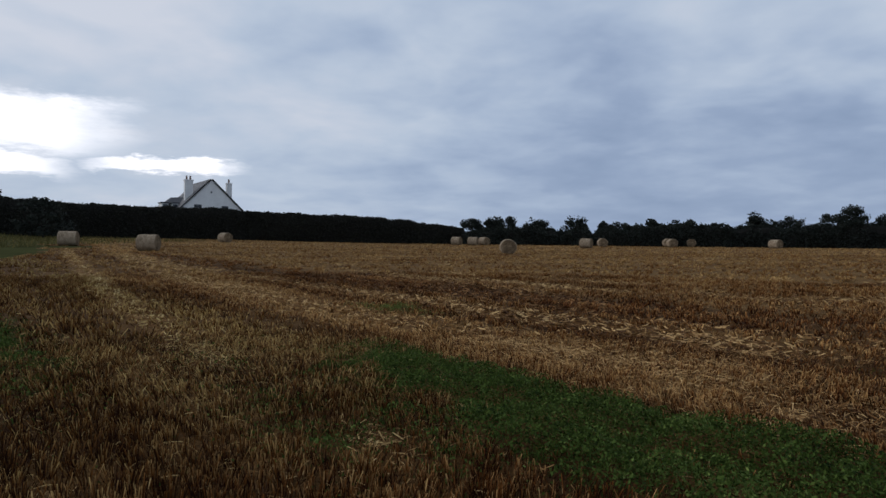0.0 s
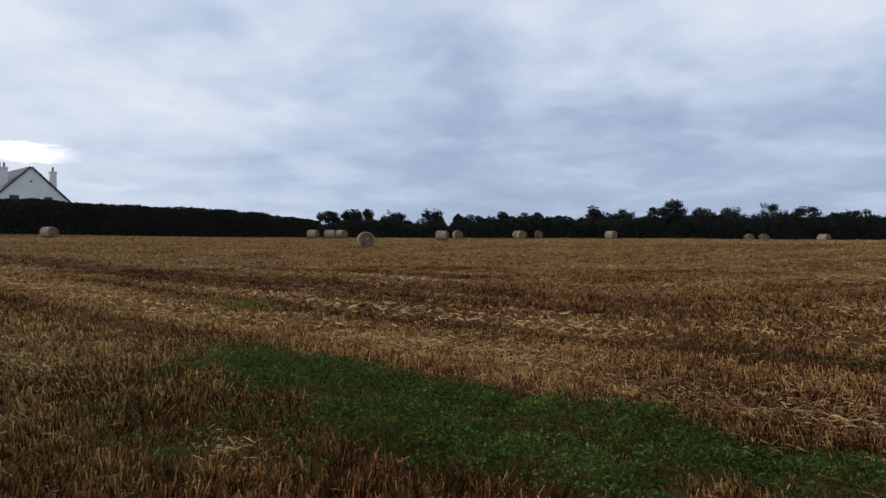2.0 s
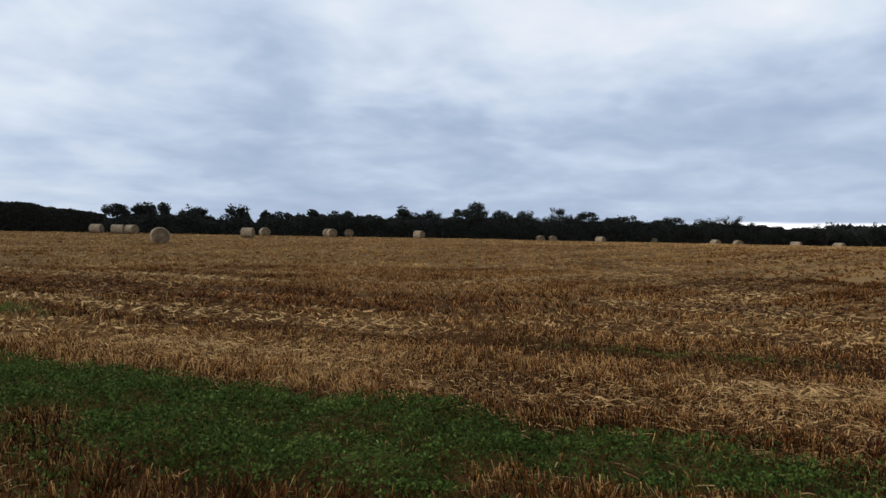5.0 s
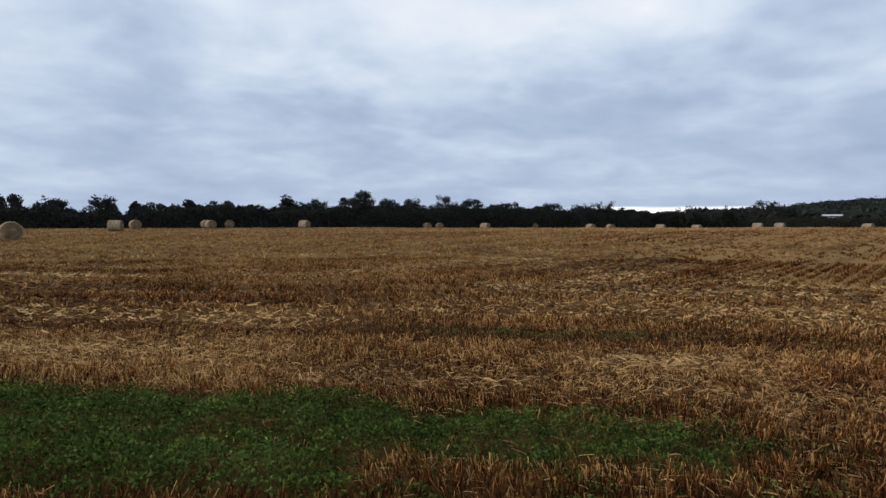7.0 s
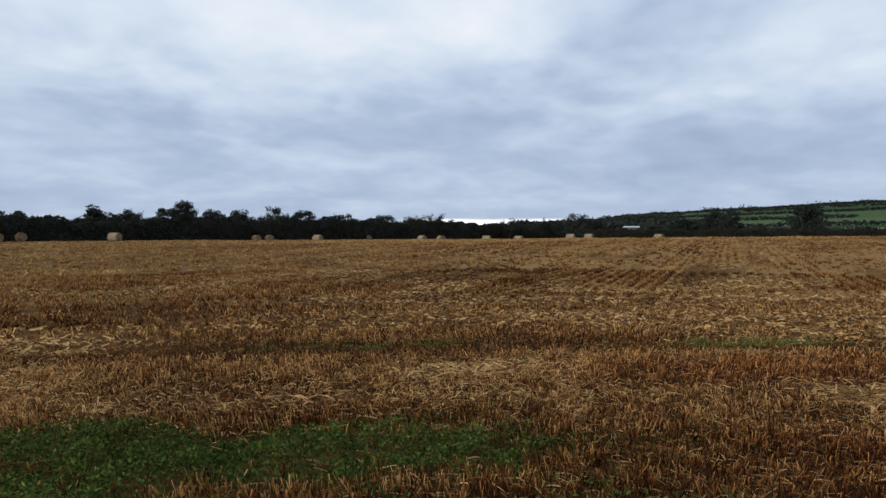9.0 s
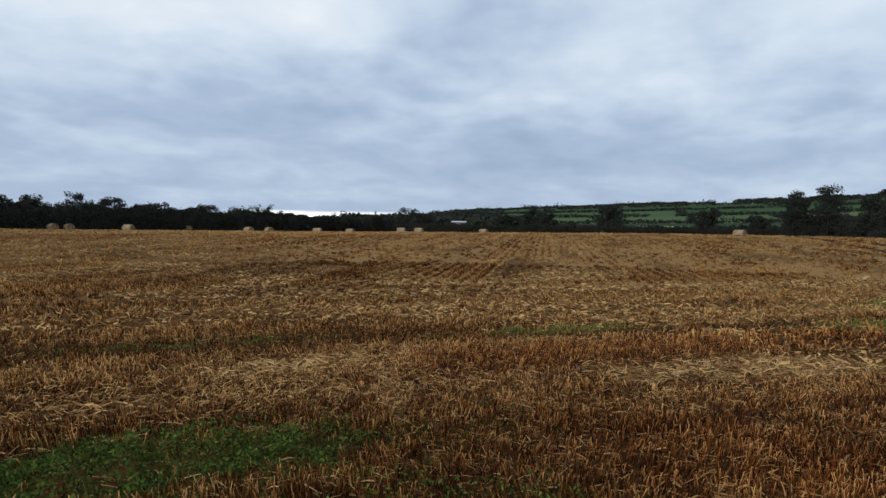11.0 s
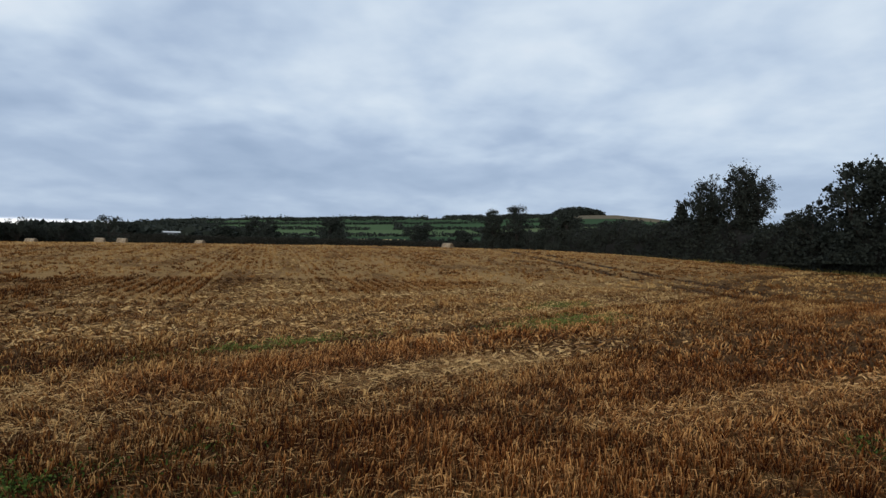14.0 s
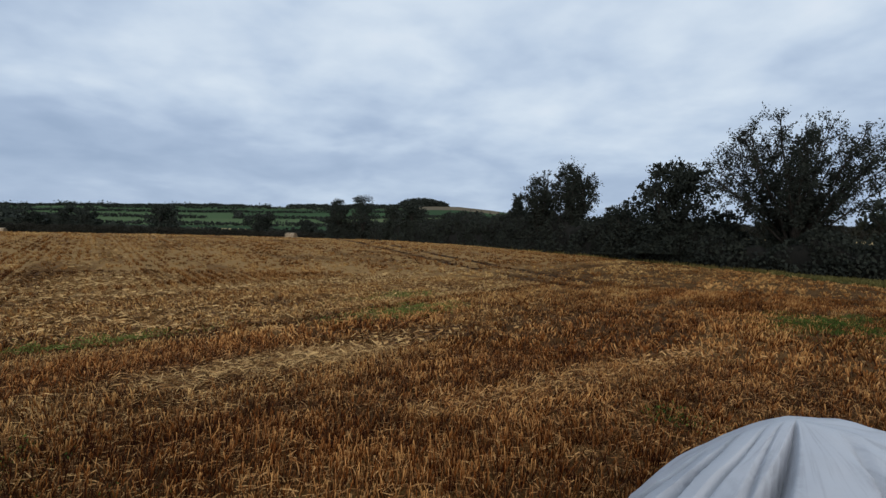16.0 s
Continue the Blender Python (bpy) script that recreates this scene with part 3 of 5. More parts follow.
def leaves(centres, size, rng, up=0.0, ratio=0.55):
    """A pointed leaf or leaf clump of four corners at every centre."""
    n = len(centres)
    a = rng.normal(size=(n, 3))
    a /= np.linalg.norm(a, axis=1)[:, None]
    a[:, 2] += up
    a /= np.linalg.norm(a, axis=1)[:, None]
    b = np.cross(a, rng.normal(size=(n, 3)))
    b /= np.linalg.norm(b, axis=1)[:, None]
    c = np.cross(a, b)
    s = (size * rng.uniform(0.6, 1.4, n))[:, None]
    fold = c * s * rng.uniform(-0.25, 0.25, n)[:, None]
    v = np.stack([centres - a * s, centres + b * s * ratio + fold, centres + a * s, centres - b * s * ratio + fold], 1).reshape(-1, 3)
    return v, np.arange(4 * n).reshape(n, 4)


def tubes(segments, sides=5):
    """Tapered limbs; a segment is (start, end, radius at start, radius at end)."""
    vs, fs, o = [], [], 0
    ang = np.linspace(0, 2 * math.pi, sides, endpoint=False)
    for p, q, r0, r1 in segments:
        d = (q - p) / max(np.linalg.norm(q - p), 1e-6)
        e = np.cross(d, (0.3, 0.9, 0.2))
        e /= np.linalg.norm(e)
        f = np.cross(d, e)
        ring = np.cos(ang)[:, None] * e + np.sin(ang)[:, None] * f
        vs += [p + ring * r0, q + ring * r1]
        for i in range(sides):
            j = (i + 1) % sides
            fs.append((o + i, o + j, o + sides + j, o + sides + i))
        o += 2 * sides
    return np.concatenate(vs), np.array(fs)


# ---------------------------------------------------------------- ground: one sheet out to the horizon
def build_ground():
    az = np.radians(np.concatenate([np.arange(-60, 165, 0.75), np.arange(165, 300, 3.0)]))
    rad = np.concatenate([np.linspace(0.0, 2.4, 8), np.geomspace(2.6, 4800, 205)])
    A, R = np.meshgrid(az, rad)
    X, Y = R * np.sin(A), R * np.cos(A)
    Z = land(X, Y)
    near = np.exp(-R / 60)
    s = across(X, Y)
    Z += near * (0.05 * (patchy(X * 0.7, Y * 0.7, 1) - 0.5) + 0.03 * (patchy(X * 2.5, Y * 2.5, 2) - 0.5) - 0.05 * np.exp(-((s - 8.1) / 0.25) ** 2) - 0.08 * wheel_marks(X, Y))
    nr, na = R.shape
    i, j = np.meshgrid(np.arange(nr - 1), np.arange(na), indexing="ij")
    j2 = (j + 1) % na
    faces = np.stack([i * na + j, (i + 1) * na + j, (i + 1) * na + j2, i * na + j2], -1).reshape(-1, 4)[:, ::-1]
    vs = np.stack([X, Y, Z], -1).reshape(-1, 3)
    mid = vs[faces].mean(1)
    mx, my = mid[:, 0], mid[:, 1]
    r, a = np.hypot(mx, my), np.degrees(np.arctan2(mx, my))
    index = np.where(in_field(mx, my) | (r < 12), 0, 1)
    index[(index == 1) & (r < 130) & (a > -60) & (a < 160)] = 4
    index[(a > 126) & (a < 160) & (r > 90) & (r < 260)] = 2
    index[(mx > 340) & (mx < 392) & (my > -16) & (my < 24)] = 2
    index[(mx > 385) & (mx < 430) & (my > 75) & (my < 112)] = 2
    index[(a > 107.5) & (a < 115) & (r > 740) & (r < 1400)] = 3
    litter = flattened(vs[:, 0], vs[:, 1]) * (1 - 0.7 * wheel_marks(vs[:, 0], vs[:, 1])) * (1 - weedy(vs[:, 0], vs[:, 1]))
    me = raw_mesh("ground", vs, faces, [FIELD, PASTURE, PALE_FIELD, PLOUGH, VERGE], index, True, tip=litter)
    return tagged(new("ground", me), "harvested cereal field with brown stubble and green pasture hills beyond", "field", kind="structure")


build_ground()


# ---------------------------------------------------------------- stubble, loose straw, weeds
def sector(n_per_m2, r0, r1, rng, az0=-41, az1=151):
    area = radians(az1 - az0) / 2 * (r1 * r1 - r0 * r0)
    n = int(area * n_per_m2)
    a = np.radians(rng.uniform(az0, az1, n))
    r = np.sqrt(rng.uniform(r0 * r0, r1 * r1, n))
    return r * np.sin(a), r * np.cos(a)


def on_rows(x, y, gap, rng, spread, wide):
    """Shift places on to the drill rows of the headland, or of the main field further out."""
    s, a = across(x, y), along(x, y)
    s2 = np.round(s / gap) * gap + rng.normal(0, spread, len(s))
    hx, hy = s2 * ACROSS[0] + a * ALONG[0], s2 * ACROSS[1] + a * ALONG[1]
    v, u = -0.17 * x + 0.985 * y, 0.985 * x + 0.17 * y
    v2 = np.round(v / wide) * wide + rng.normal(0, spread, len(s))
    step = 1.25 * wide                       # plants tiller in clumps along the row
    shift = step * (np.round(v / wide) * 0.618 % 1.0)
    u2 = np.round((u - shift) / step) * step + shift + rng.normal(0, 0.19 * step, len(s))
    mx, my = 0.985 * u2 - 0.17 * v2, 0.17 * u2 + 0.985 * v2
    far = s > 12.5 + 3 * (patchy(x * 0.2, y * 0.2, 9) - 0.5)
    return np.where(far, mx, hx), np.where(far, my, hy)


def standing(name, plants, each, r0, r1, width, tall, seed, gap=0.14, spread=0.02, bunch=0.022, ends=(0.0, 1.0), wide=0.34, az=(-41, 151)):
    """Cut stalks in small bunches along the drill rows."""
    rng = np.random.default_rng(seed)
    x, y = sector(plants, r0, r1, rng, *az)
    x, y = on_rows(x, y, gap, rng, spread, wide)
    f, g = flattened(x, y), weedy(x, y)
    ws, wa = worked(x, y)
    band, tuft = patchy(ws * 1.25, wa * 0.22, 12), patchy(x * 3.4, y * 3.4, 20)
    keep = in_field(x, y) & (rng.random(len(x)) < (1 - 0.75 * f) * (1 - 0.92 * wheel_marks(x, y)) * (1 - 0.92 * smooth((g - 0.14) / 0.35)) * (0.70 + 0.34 * smooth((0.55 * tuft + 0.45 * band - 0.22) / 0.3)))
    x, y, f, band, tuft = (np.repeat(q[keep], each) for q in (x, y, f, band, tuft))
    n = len(x)
    bx, by = rng.normal(0, bunch, n), rng.normal(0, bunch, n)
    h = tall * rng.uniform(0.5, 1.15, n) * (0.78 + 0.34 * band) * (0.82 + 0.30 * tuft) * (1 - 0.55 * f) * (1 + 0.22 * smooth((3.6 - across(x, y)) / 0.8) * smooth((0.5 - along(x, y)) / 2))
    lean_a = 6.28 * patchy(x * 0.35, y * 0.35, 13) * 2 + rng.normal(0, 1.2, n)
    lean = (0.07 + 0.16 * smooth((np.hypot(x, y) - 4.2) / 3) + 0.75 * f + 0.34 * patchy(x * 0.9, y * 0.9, 14) ** 2) * (1 - 0.55 * smooth((across(x, y) - 13) / 4)) * rng.uniform(0.2, 1.7, n)
    top = np.stack([np.cos(lean_a) * lean * h + bx * 1.4, np.sin(lean_a) * lean * h + by * 1.4, h], 1)
    x, y = x + bx, y + by
    base = np.stack([x, y, land(x, y) - 0.03], 1)
    yaw = rng.uniform(0, 6.28, n)
    side = np.stack([np.cos(yaw), np.sin(yaw), np.zeros(n)], 1) * (width * rng.uniform(0.6, 1.35, n))[:, None] / 2
    tip = base + top
    v = np.stack([base - side, base + side, tip + side * 0.75, tip - side * 0.75], 1).reshape(-1, 3)
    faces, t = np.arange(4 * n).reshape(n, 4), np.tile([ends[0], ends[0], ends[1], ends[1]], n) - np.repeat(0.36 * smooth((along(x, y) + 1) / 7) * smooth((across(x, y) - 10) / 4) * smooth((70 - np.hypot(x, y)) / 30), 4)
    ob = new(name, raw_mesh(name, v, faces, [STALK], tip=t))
    return tagged(ob, "short golden brown cereal stubble standing in drill rows", "stubble", kind="stuff")


# ends: tones of foot and tip; far zones painted paler for sky-lit tops
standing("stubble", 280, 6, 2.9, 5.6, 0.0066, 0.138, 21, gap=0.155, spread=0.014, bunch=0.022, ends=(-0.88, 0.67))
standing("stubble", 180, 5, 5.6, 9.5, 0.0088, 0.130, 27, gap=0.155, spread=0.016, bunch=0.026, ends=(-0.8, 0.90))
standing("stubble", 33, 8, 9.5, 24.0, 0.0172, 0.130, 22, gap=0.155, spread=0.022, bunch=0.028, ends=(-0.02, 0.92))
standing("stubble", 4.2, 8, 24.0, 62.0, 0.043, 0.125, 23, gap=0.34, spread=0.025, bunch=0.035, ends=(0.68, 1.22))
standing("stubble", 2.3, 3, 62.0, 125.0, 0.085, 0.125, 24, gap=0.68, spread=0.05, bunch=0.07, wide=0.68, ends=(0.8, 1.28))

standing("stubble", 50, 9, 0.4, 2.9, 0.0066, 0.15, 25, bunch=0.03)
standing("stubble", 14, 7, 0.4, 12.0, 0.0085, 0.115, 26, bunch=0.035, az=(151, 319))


def lying(density, r0, r1, width, length, seed, bowed=True, thin=0.24):
    rng = np.random.default_rng(seed)
    x, y = sector(density, r0, r1, rng)
    f, g = flattened(x, y), weedy(x, y)
    keep = in_field(x, y) & (rng.random(len(x)) < (thin * (0.3 + 0.7 * smooth((across(x, y) - 2.5) / 2.5) * (1 - 0.6 * smooth((across(x, y) - 13) / 4)) + 1.1 * smooth((along(x, y) + 0.5) / 3) * smooth((17 - np.hypot(x, y)) / 6)) + (1 - thin) * f) * (1 - 0.85 * smooth(g / 0.5)) * (1 - 0.9 * wheel_marks(x, y)))
    x, y, f = x[keep], y[keep], f[keep]
    n = len(x)
    base_a = math.atan2(ALONG[1], ALONG[0])
    a = base_a + rng.normal(0, 0.95, n) + 1.2 * (patchy(x * 0.5, y * 0.5, 15) - 0.5)
    half = length * (1 + 0.25 * f) * rng.uniform(0.35, 1.0, n) / 2
    tilt = rng.normal(0.0, 0.22, n)
    d = np.stack([np.cos(a) * np.cos(tilt), np.sin(a) * np.cos(tilt), np.sin(tilt)], 1) * half[:, None]
    c = np.stack([x, y, land(x, y) + rng.uniform(0.012, 0.06, n) + 0.5 * np.abs(np.sin(tilt)) * half], 1)
    w = np.stack([-np.sin(a), np.cos(a), rng.normal(0, 0.5, n)], 1) * (width * (1 + 0.8 * f) * rng.uniform(0.6, 1.3, n))[:, None] / 2
    bow = np.zeros((n, 3))
    bow[:, 2] = half * rng.uniform(0.0, 0.16, n)
    if bowed:
        v = np.stack([c - d - w, c - d + w, c + bow - w, c + bow + w, c + d - w, c + d + w], 1).reshape(-1, 3)
        o = np.arange(n)[:, None] * 6
        faces = np.concatenate([o + [0, 1, 3, 2], o + [2, 3, 5, 4]])
    else:
        v = np.stack([c - d - w, c - d + w, c + d + w, c + d - w], 1).reshape(-1, 3)
        faces = np.arange(4 * n).reshape(n, 4)
    ob = new("loose_straw", raw_mesh("loose_straw", v, faces, [STRAW], tip=np.repeat((0.64 if bowed else 0.58) + (0.5 if bowed else 0.4) * f, len(v) // n)))
    return tagged(ob, "pale loose straw lying flat over the stubble", "straw", kind="stuff")


lying(1250, 2.9, 9.0, 0.0050, 0.125, 31, thin=0.36)
lying(215, 9.0, 24.0, 0.013, 0.13, 32, False, thin=0.3)
lying(21, 24.0, 60.0, 0.027, 0.24, 33, False)


def weeds():
    rng = np.random.default_rng(41)
    x, y = sector(6800, 2.9, 17.6, rng)
    g = weedy(x, y)
    keep = rng.random(len(x)) < g
    x, y, g = x[keep], y[keep], g[keep]
    tuft = 0.55 * patchy(x * 2.2, y * 2.2, 16) + 0.45 * patchy(x * 6.5, y * 6.5, 28)
    h = (0.02 + 0.19 * smooth((tuft - 0.2) / 0.6)) * rng.uniform(0.15, 1.15, len(x)) ** 0.8 * (0.5 + 0.5 * g)
    v, f = leaves(np.stack([x, y, land(x, y) + h], 1), 0.0135, rng, 0.25, 0.5)
    out = np.repeat(across(x, y) > 5.7, 4)
    for name, pick, leaf, label in (("green_weeds", ~out, LEAF_WEED, "patch of low leafy green weeds among the stubble"), ("corn_seedlings", out, LEAF_SHOOT, "thin fresh green seedlings sprouting between the stubble")):
        part_v = v[pick]
        tagged(new(name, raw_mesh(name, part_v, np.arange(len(part_v)).reshape(-1, 4), [leaf])), label, "weeds", kind="stuff")


weeds()


def blades(x, y, rng, lo, hi, mat, label):
    n = len(x)
    h, yaw = rng.uniform(lo, hi, n), rng.uniform(0, 6.28, n)
    side = np.stack([np.cos(yaw), np.sin(yaw), np.zeros(n)], 1) * 0.04
    base = np.stack([x, y, land(x, y) - 0.03], 1)
    tip = base + np.stack([rng.normal(0, 0.1, n), rng.normal(0, 0.1, n), h], 1)
    v = np.stack([base - side, base + side, tip + side * 0.2, tip - side * 0.2], 1).reshape(-1, 3)
    tagged(new("verge_grass", raw_mesh("verge_grass", v, np.arange(4 * n).reshape(n, 4), [mat])), label, "grass", kind="stuff")


def verge_grass():
    """Grass where the field meets the hedges and on the bank beyond the first bales."""
    rng = np.random.default_rng(43)
    t = 28 + 120 * rng.random(7000) ** 1.4
    blades(t, -31.3 + 0.03 * (t - 20) + rng.normal(0, 0.3, len(t)), rng, 0.08, 0.32, GRASS, "thin dry grass along the foot of the hedge")
    x, y = rng.uniform(17, 30, 16000), rng.uniform(-33, -24, 16000)
    keep = y < -27.2 - 0.36 * (x - 18) + rng.normal(0, 0.25, len(x))
    blades(x[keep], y[keep], rng, 0.06, 0.22, GREEN_GRASS, "short green grass in the corner of the field")
    blades(rng.uniform(-75, -30, 12000), rng.uniform(38, 80, 12000), rng, 0.1, 0.4, GRASS, "rough grass on the bank beside the hedge")


verge_grass()


# ---------------------------------------------------------------- hedges
def along_path(path, step):
    path = np.array(path, float)
    seg = np.hypot(*np.diff(path, axis=0).T)
    t = np.concatenate([[0], np.cumsum(seg)])
    u = np.arange(0, t[-1], step)
    return np.stack([np.interp(u, t, path[:, 0]), np.interp(u, t, path[:, 1])], 1), u


def hedge(name, path, heights, width, size, density, leaf, label, seed, rough=0.5, lump=0.25):
    """A hedge along a path: a solid core painted near-black for the shade inside, and a coat of leaves with an uneven
    top. heights: at even steps along the path.
    """
    rng = np.random.default_rng(seed)
    p, u = along_path(path, 0.8)
    n = len(p)
    tall = lambda w: np.interp(w / u[-1], np.linspace(0, 1, len(heights)), heights)
    uneven = lambda w: rough * (patchy(w * 0.45, w * 0 + seed, 17) - 0.5) + rough * 0.8 * (patchy(w * 1.3, w * 0 + seed, 18) - 0.5)
    d = np.gradient(p, axis=0)
    d /= np.linalg.norm(d, axis=1)[:, None]
    nor = np.stack([-d[:, 1], d[:, 0]], 1)
    H = tall(u) + uneven(u)
    thing = empty(name, pose(*p[0], float(land(*p[0]))), label, "hedge")
    o = np.array(thing.location)
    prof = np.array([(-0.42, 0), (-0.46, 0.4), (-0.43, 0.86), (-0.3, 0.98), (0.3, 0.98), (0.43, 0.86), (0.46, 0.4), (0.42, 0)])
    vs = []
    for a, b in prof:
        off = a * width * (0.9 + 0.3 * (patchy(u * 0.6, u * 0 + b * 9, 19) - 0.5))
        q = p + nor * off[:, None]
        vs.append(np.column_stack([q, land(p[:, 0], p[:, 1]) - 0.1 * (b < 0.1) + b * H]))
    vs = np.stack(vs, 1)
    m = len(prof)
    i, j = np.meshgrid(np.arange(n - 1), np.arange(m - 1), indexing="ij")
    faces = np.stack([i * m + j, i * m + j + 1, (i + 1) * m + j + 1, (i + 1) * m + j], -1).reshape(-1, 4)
    part_mesh("shaded_core", raw_mesh("shaded_core", vs.reshape(-1, 3) - o, faces, [INNER_SHADE]), thing, "solid core of inner branches with the shade painted near-black")
    k = int(u[-1] * (2 * np.mean(H) + width) * density)
    w, c = rng.uniform(0, u[-1], k), rng.uniform(0, 1, k)
    Hh = tall(w) + uneven(w)
    edge = Hh / (2 * Hh + width)
    up = np.where(c < edge, c / edge, np.where(c > 1 - edge, (1 - c) / edge, 1.0))
    sidepos = np.where(c < edge, -0.5, np.where(c > 1 - edge, 0.5, (c - edge) / (1 - 2 * edge) - 0.5))
    bulge = 1 + lump * (patchy(w * 0.7, up * Hh * 0.7, seed % 7) - 0.5) * 2 - 0.25 * np.maximum(up - 0.75, 0) * 4 * np.abs(sidepos) * 2
    px, py = np.interp(w, u, p[:, 0]), np.interp(w, u, p[:, 1])
    nx, ny = np.interp(w, u, nor[:, 0]), np.interp(w, u, nor[:, 1])
    s = sidepos * width * bulge + rng.normal(0, 0.10, k)
    z = up * Hh + np.where(up > 0.97, np.abs(rng.normal(0, 0.02 + rough * 0.15, k)) - 0.05, rng.normal(0, 0.08, k))
    cen = np.column_stack([px + nx * s, py + ny * s, land(px, py) + np.maximum(z, 0.02)])
    v, f = leaves(cen - o, size, rng)
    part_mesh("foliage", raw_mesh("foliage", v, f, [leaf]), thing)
    return thing


hedge("conifer_hedge", [(-66, 66), (-52, 78), (-47, 82), (-38, 90), (-30, 95), (-16, 98), (-5, 99), (4, 98)], [4.5, 4.5, 4.45, 4.4, 4.45, 4.4, 4.15, 3.9, 3.6, 2.4], 2.4, 0.148, 41, LEAF_DARK,
      "tall dark clipped evergreen hedge along the field edge", 51, 0.38, 0.16)
hedge("boundary_hedge", [(3, 97), (60, 88), (110, 80)], [2.1, 2.2, 2.6, 2.9, 3.6, 3.9, 3.5], 2.6, 0.17, 52, LEAF_TREE, "dark overgrown field hedge under a row of trees", 52, 1.2, 0.3)
hedge("boundary_hedge", [(108, 80.5), (165, 71)], [3.7, 3.6, 3.4, 3.3, 2.8], 2.4, 0.18, 45, LEAF_TREE, "lower dark field hedge along the far boundary", 53, 1.0, 0.3)
hedge("low_hedge", [(165, 71), (166, 20), (164, -27)], [2.2, 2.1, 2.1, 2.2, 2.3], 1.6, 0.2, 30, LEAF_DARK, "low dark hedge closing the crest of the field", 54, 0.4, 0.3)
hedge("field_hedge", [(23.5, -34.5), (30, -33), (60, -31.4), (100, -30.2), (165, -28)], [1.5, 2.8, 3.5, 3.7, 3.7, 3.7, 3.8, 4.0, 4.1, 4.2], 3.4, 0.128, 64, LEAF_HEDGE,
      "overgrown mixed hedge with brambles along the stubble", 55, 1.3, 0.35)
hedge("low_hedge", [(25, -35), (18, -40), (6, -48), (-8, -56)], [1.3, 1.6, 1.7, 1.75], 1.8, 0.11, 60, LEAF_HEDGE, "low dark hedge beyond the grass corner", 56, 0.35, 0.25)
hedge("low_hedge", [(150, -120), (110, -170), (40, -215)], [3.4, 4.2, 4.6], 4.0, 0.5, 7, LEAF_DARK, "far hedge behind a pale stubble field", 57, 1.4, 0.3)


# ---------------------------------------------------------------- trees
def grow(rng, height, width, stems, low, levels, spray, thick):
    """Limbs and twig ends of a tree standing at the origin."""
    segs, ends = [], []
    r0 = 0.022 * height + 0.04

    def limb(p, d, length, radius, level):
        n = 3
        for i in range(n):
            d2 = d + rng.normal(0, 0.13, 3)
            d2[2] += 0.06
            d2 /= np.linalg.norm(d2)
            q = p + d2 * length / n
            segs.append((p, q, radius * (1 - 0.25 * i / n), radius * (1 - 0.25 * (i + 1) / n)))
            if level >= 2:
                ends.append((p + q) / 2)
            p, d = q, d2
            if level < levels and i > 0:
                for _ in range(spray if i == n - 1 else max(spray - 1, 1)):
                    e = d + rng.normal(0, 0.55, 3)
                    e /= np.linalg.norm(e)
                    limb(p, e, length * rng.uniform(0.5, 0.75), radius * 0.55, level + 1)
        ends.append(p)

    base = np.array((0.0, 0.0, -0.1))
    fork = np.array((0.0, 0.0, low * height))
    segs.append((base, fork, r0 * 1.3, r0))
    for i in range(stems):
        a = 6.283 * (i + rng.uniform(-0.3, 0.3)) / stems
        reach = rng.uniform(0.1, 1.0)
        d = np.array((math.cos(a) * width / height * reach, math.sin(a) * width / height * reach, 0.9))
        d /= np.linalg.norm(d)
        limb(fork, d, height * (1 - low) * 0.55, r0 * thick, 1)
    return segs, np.array(ends)


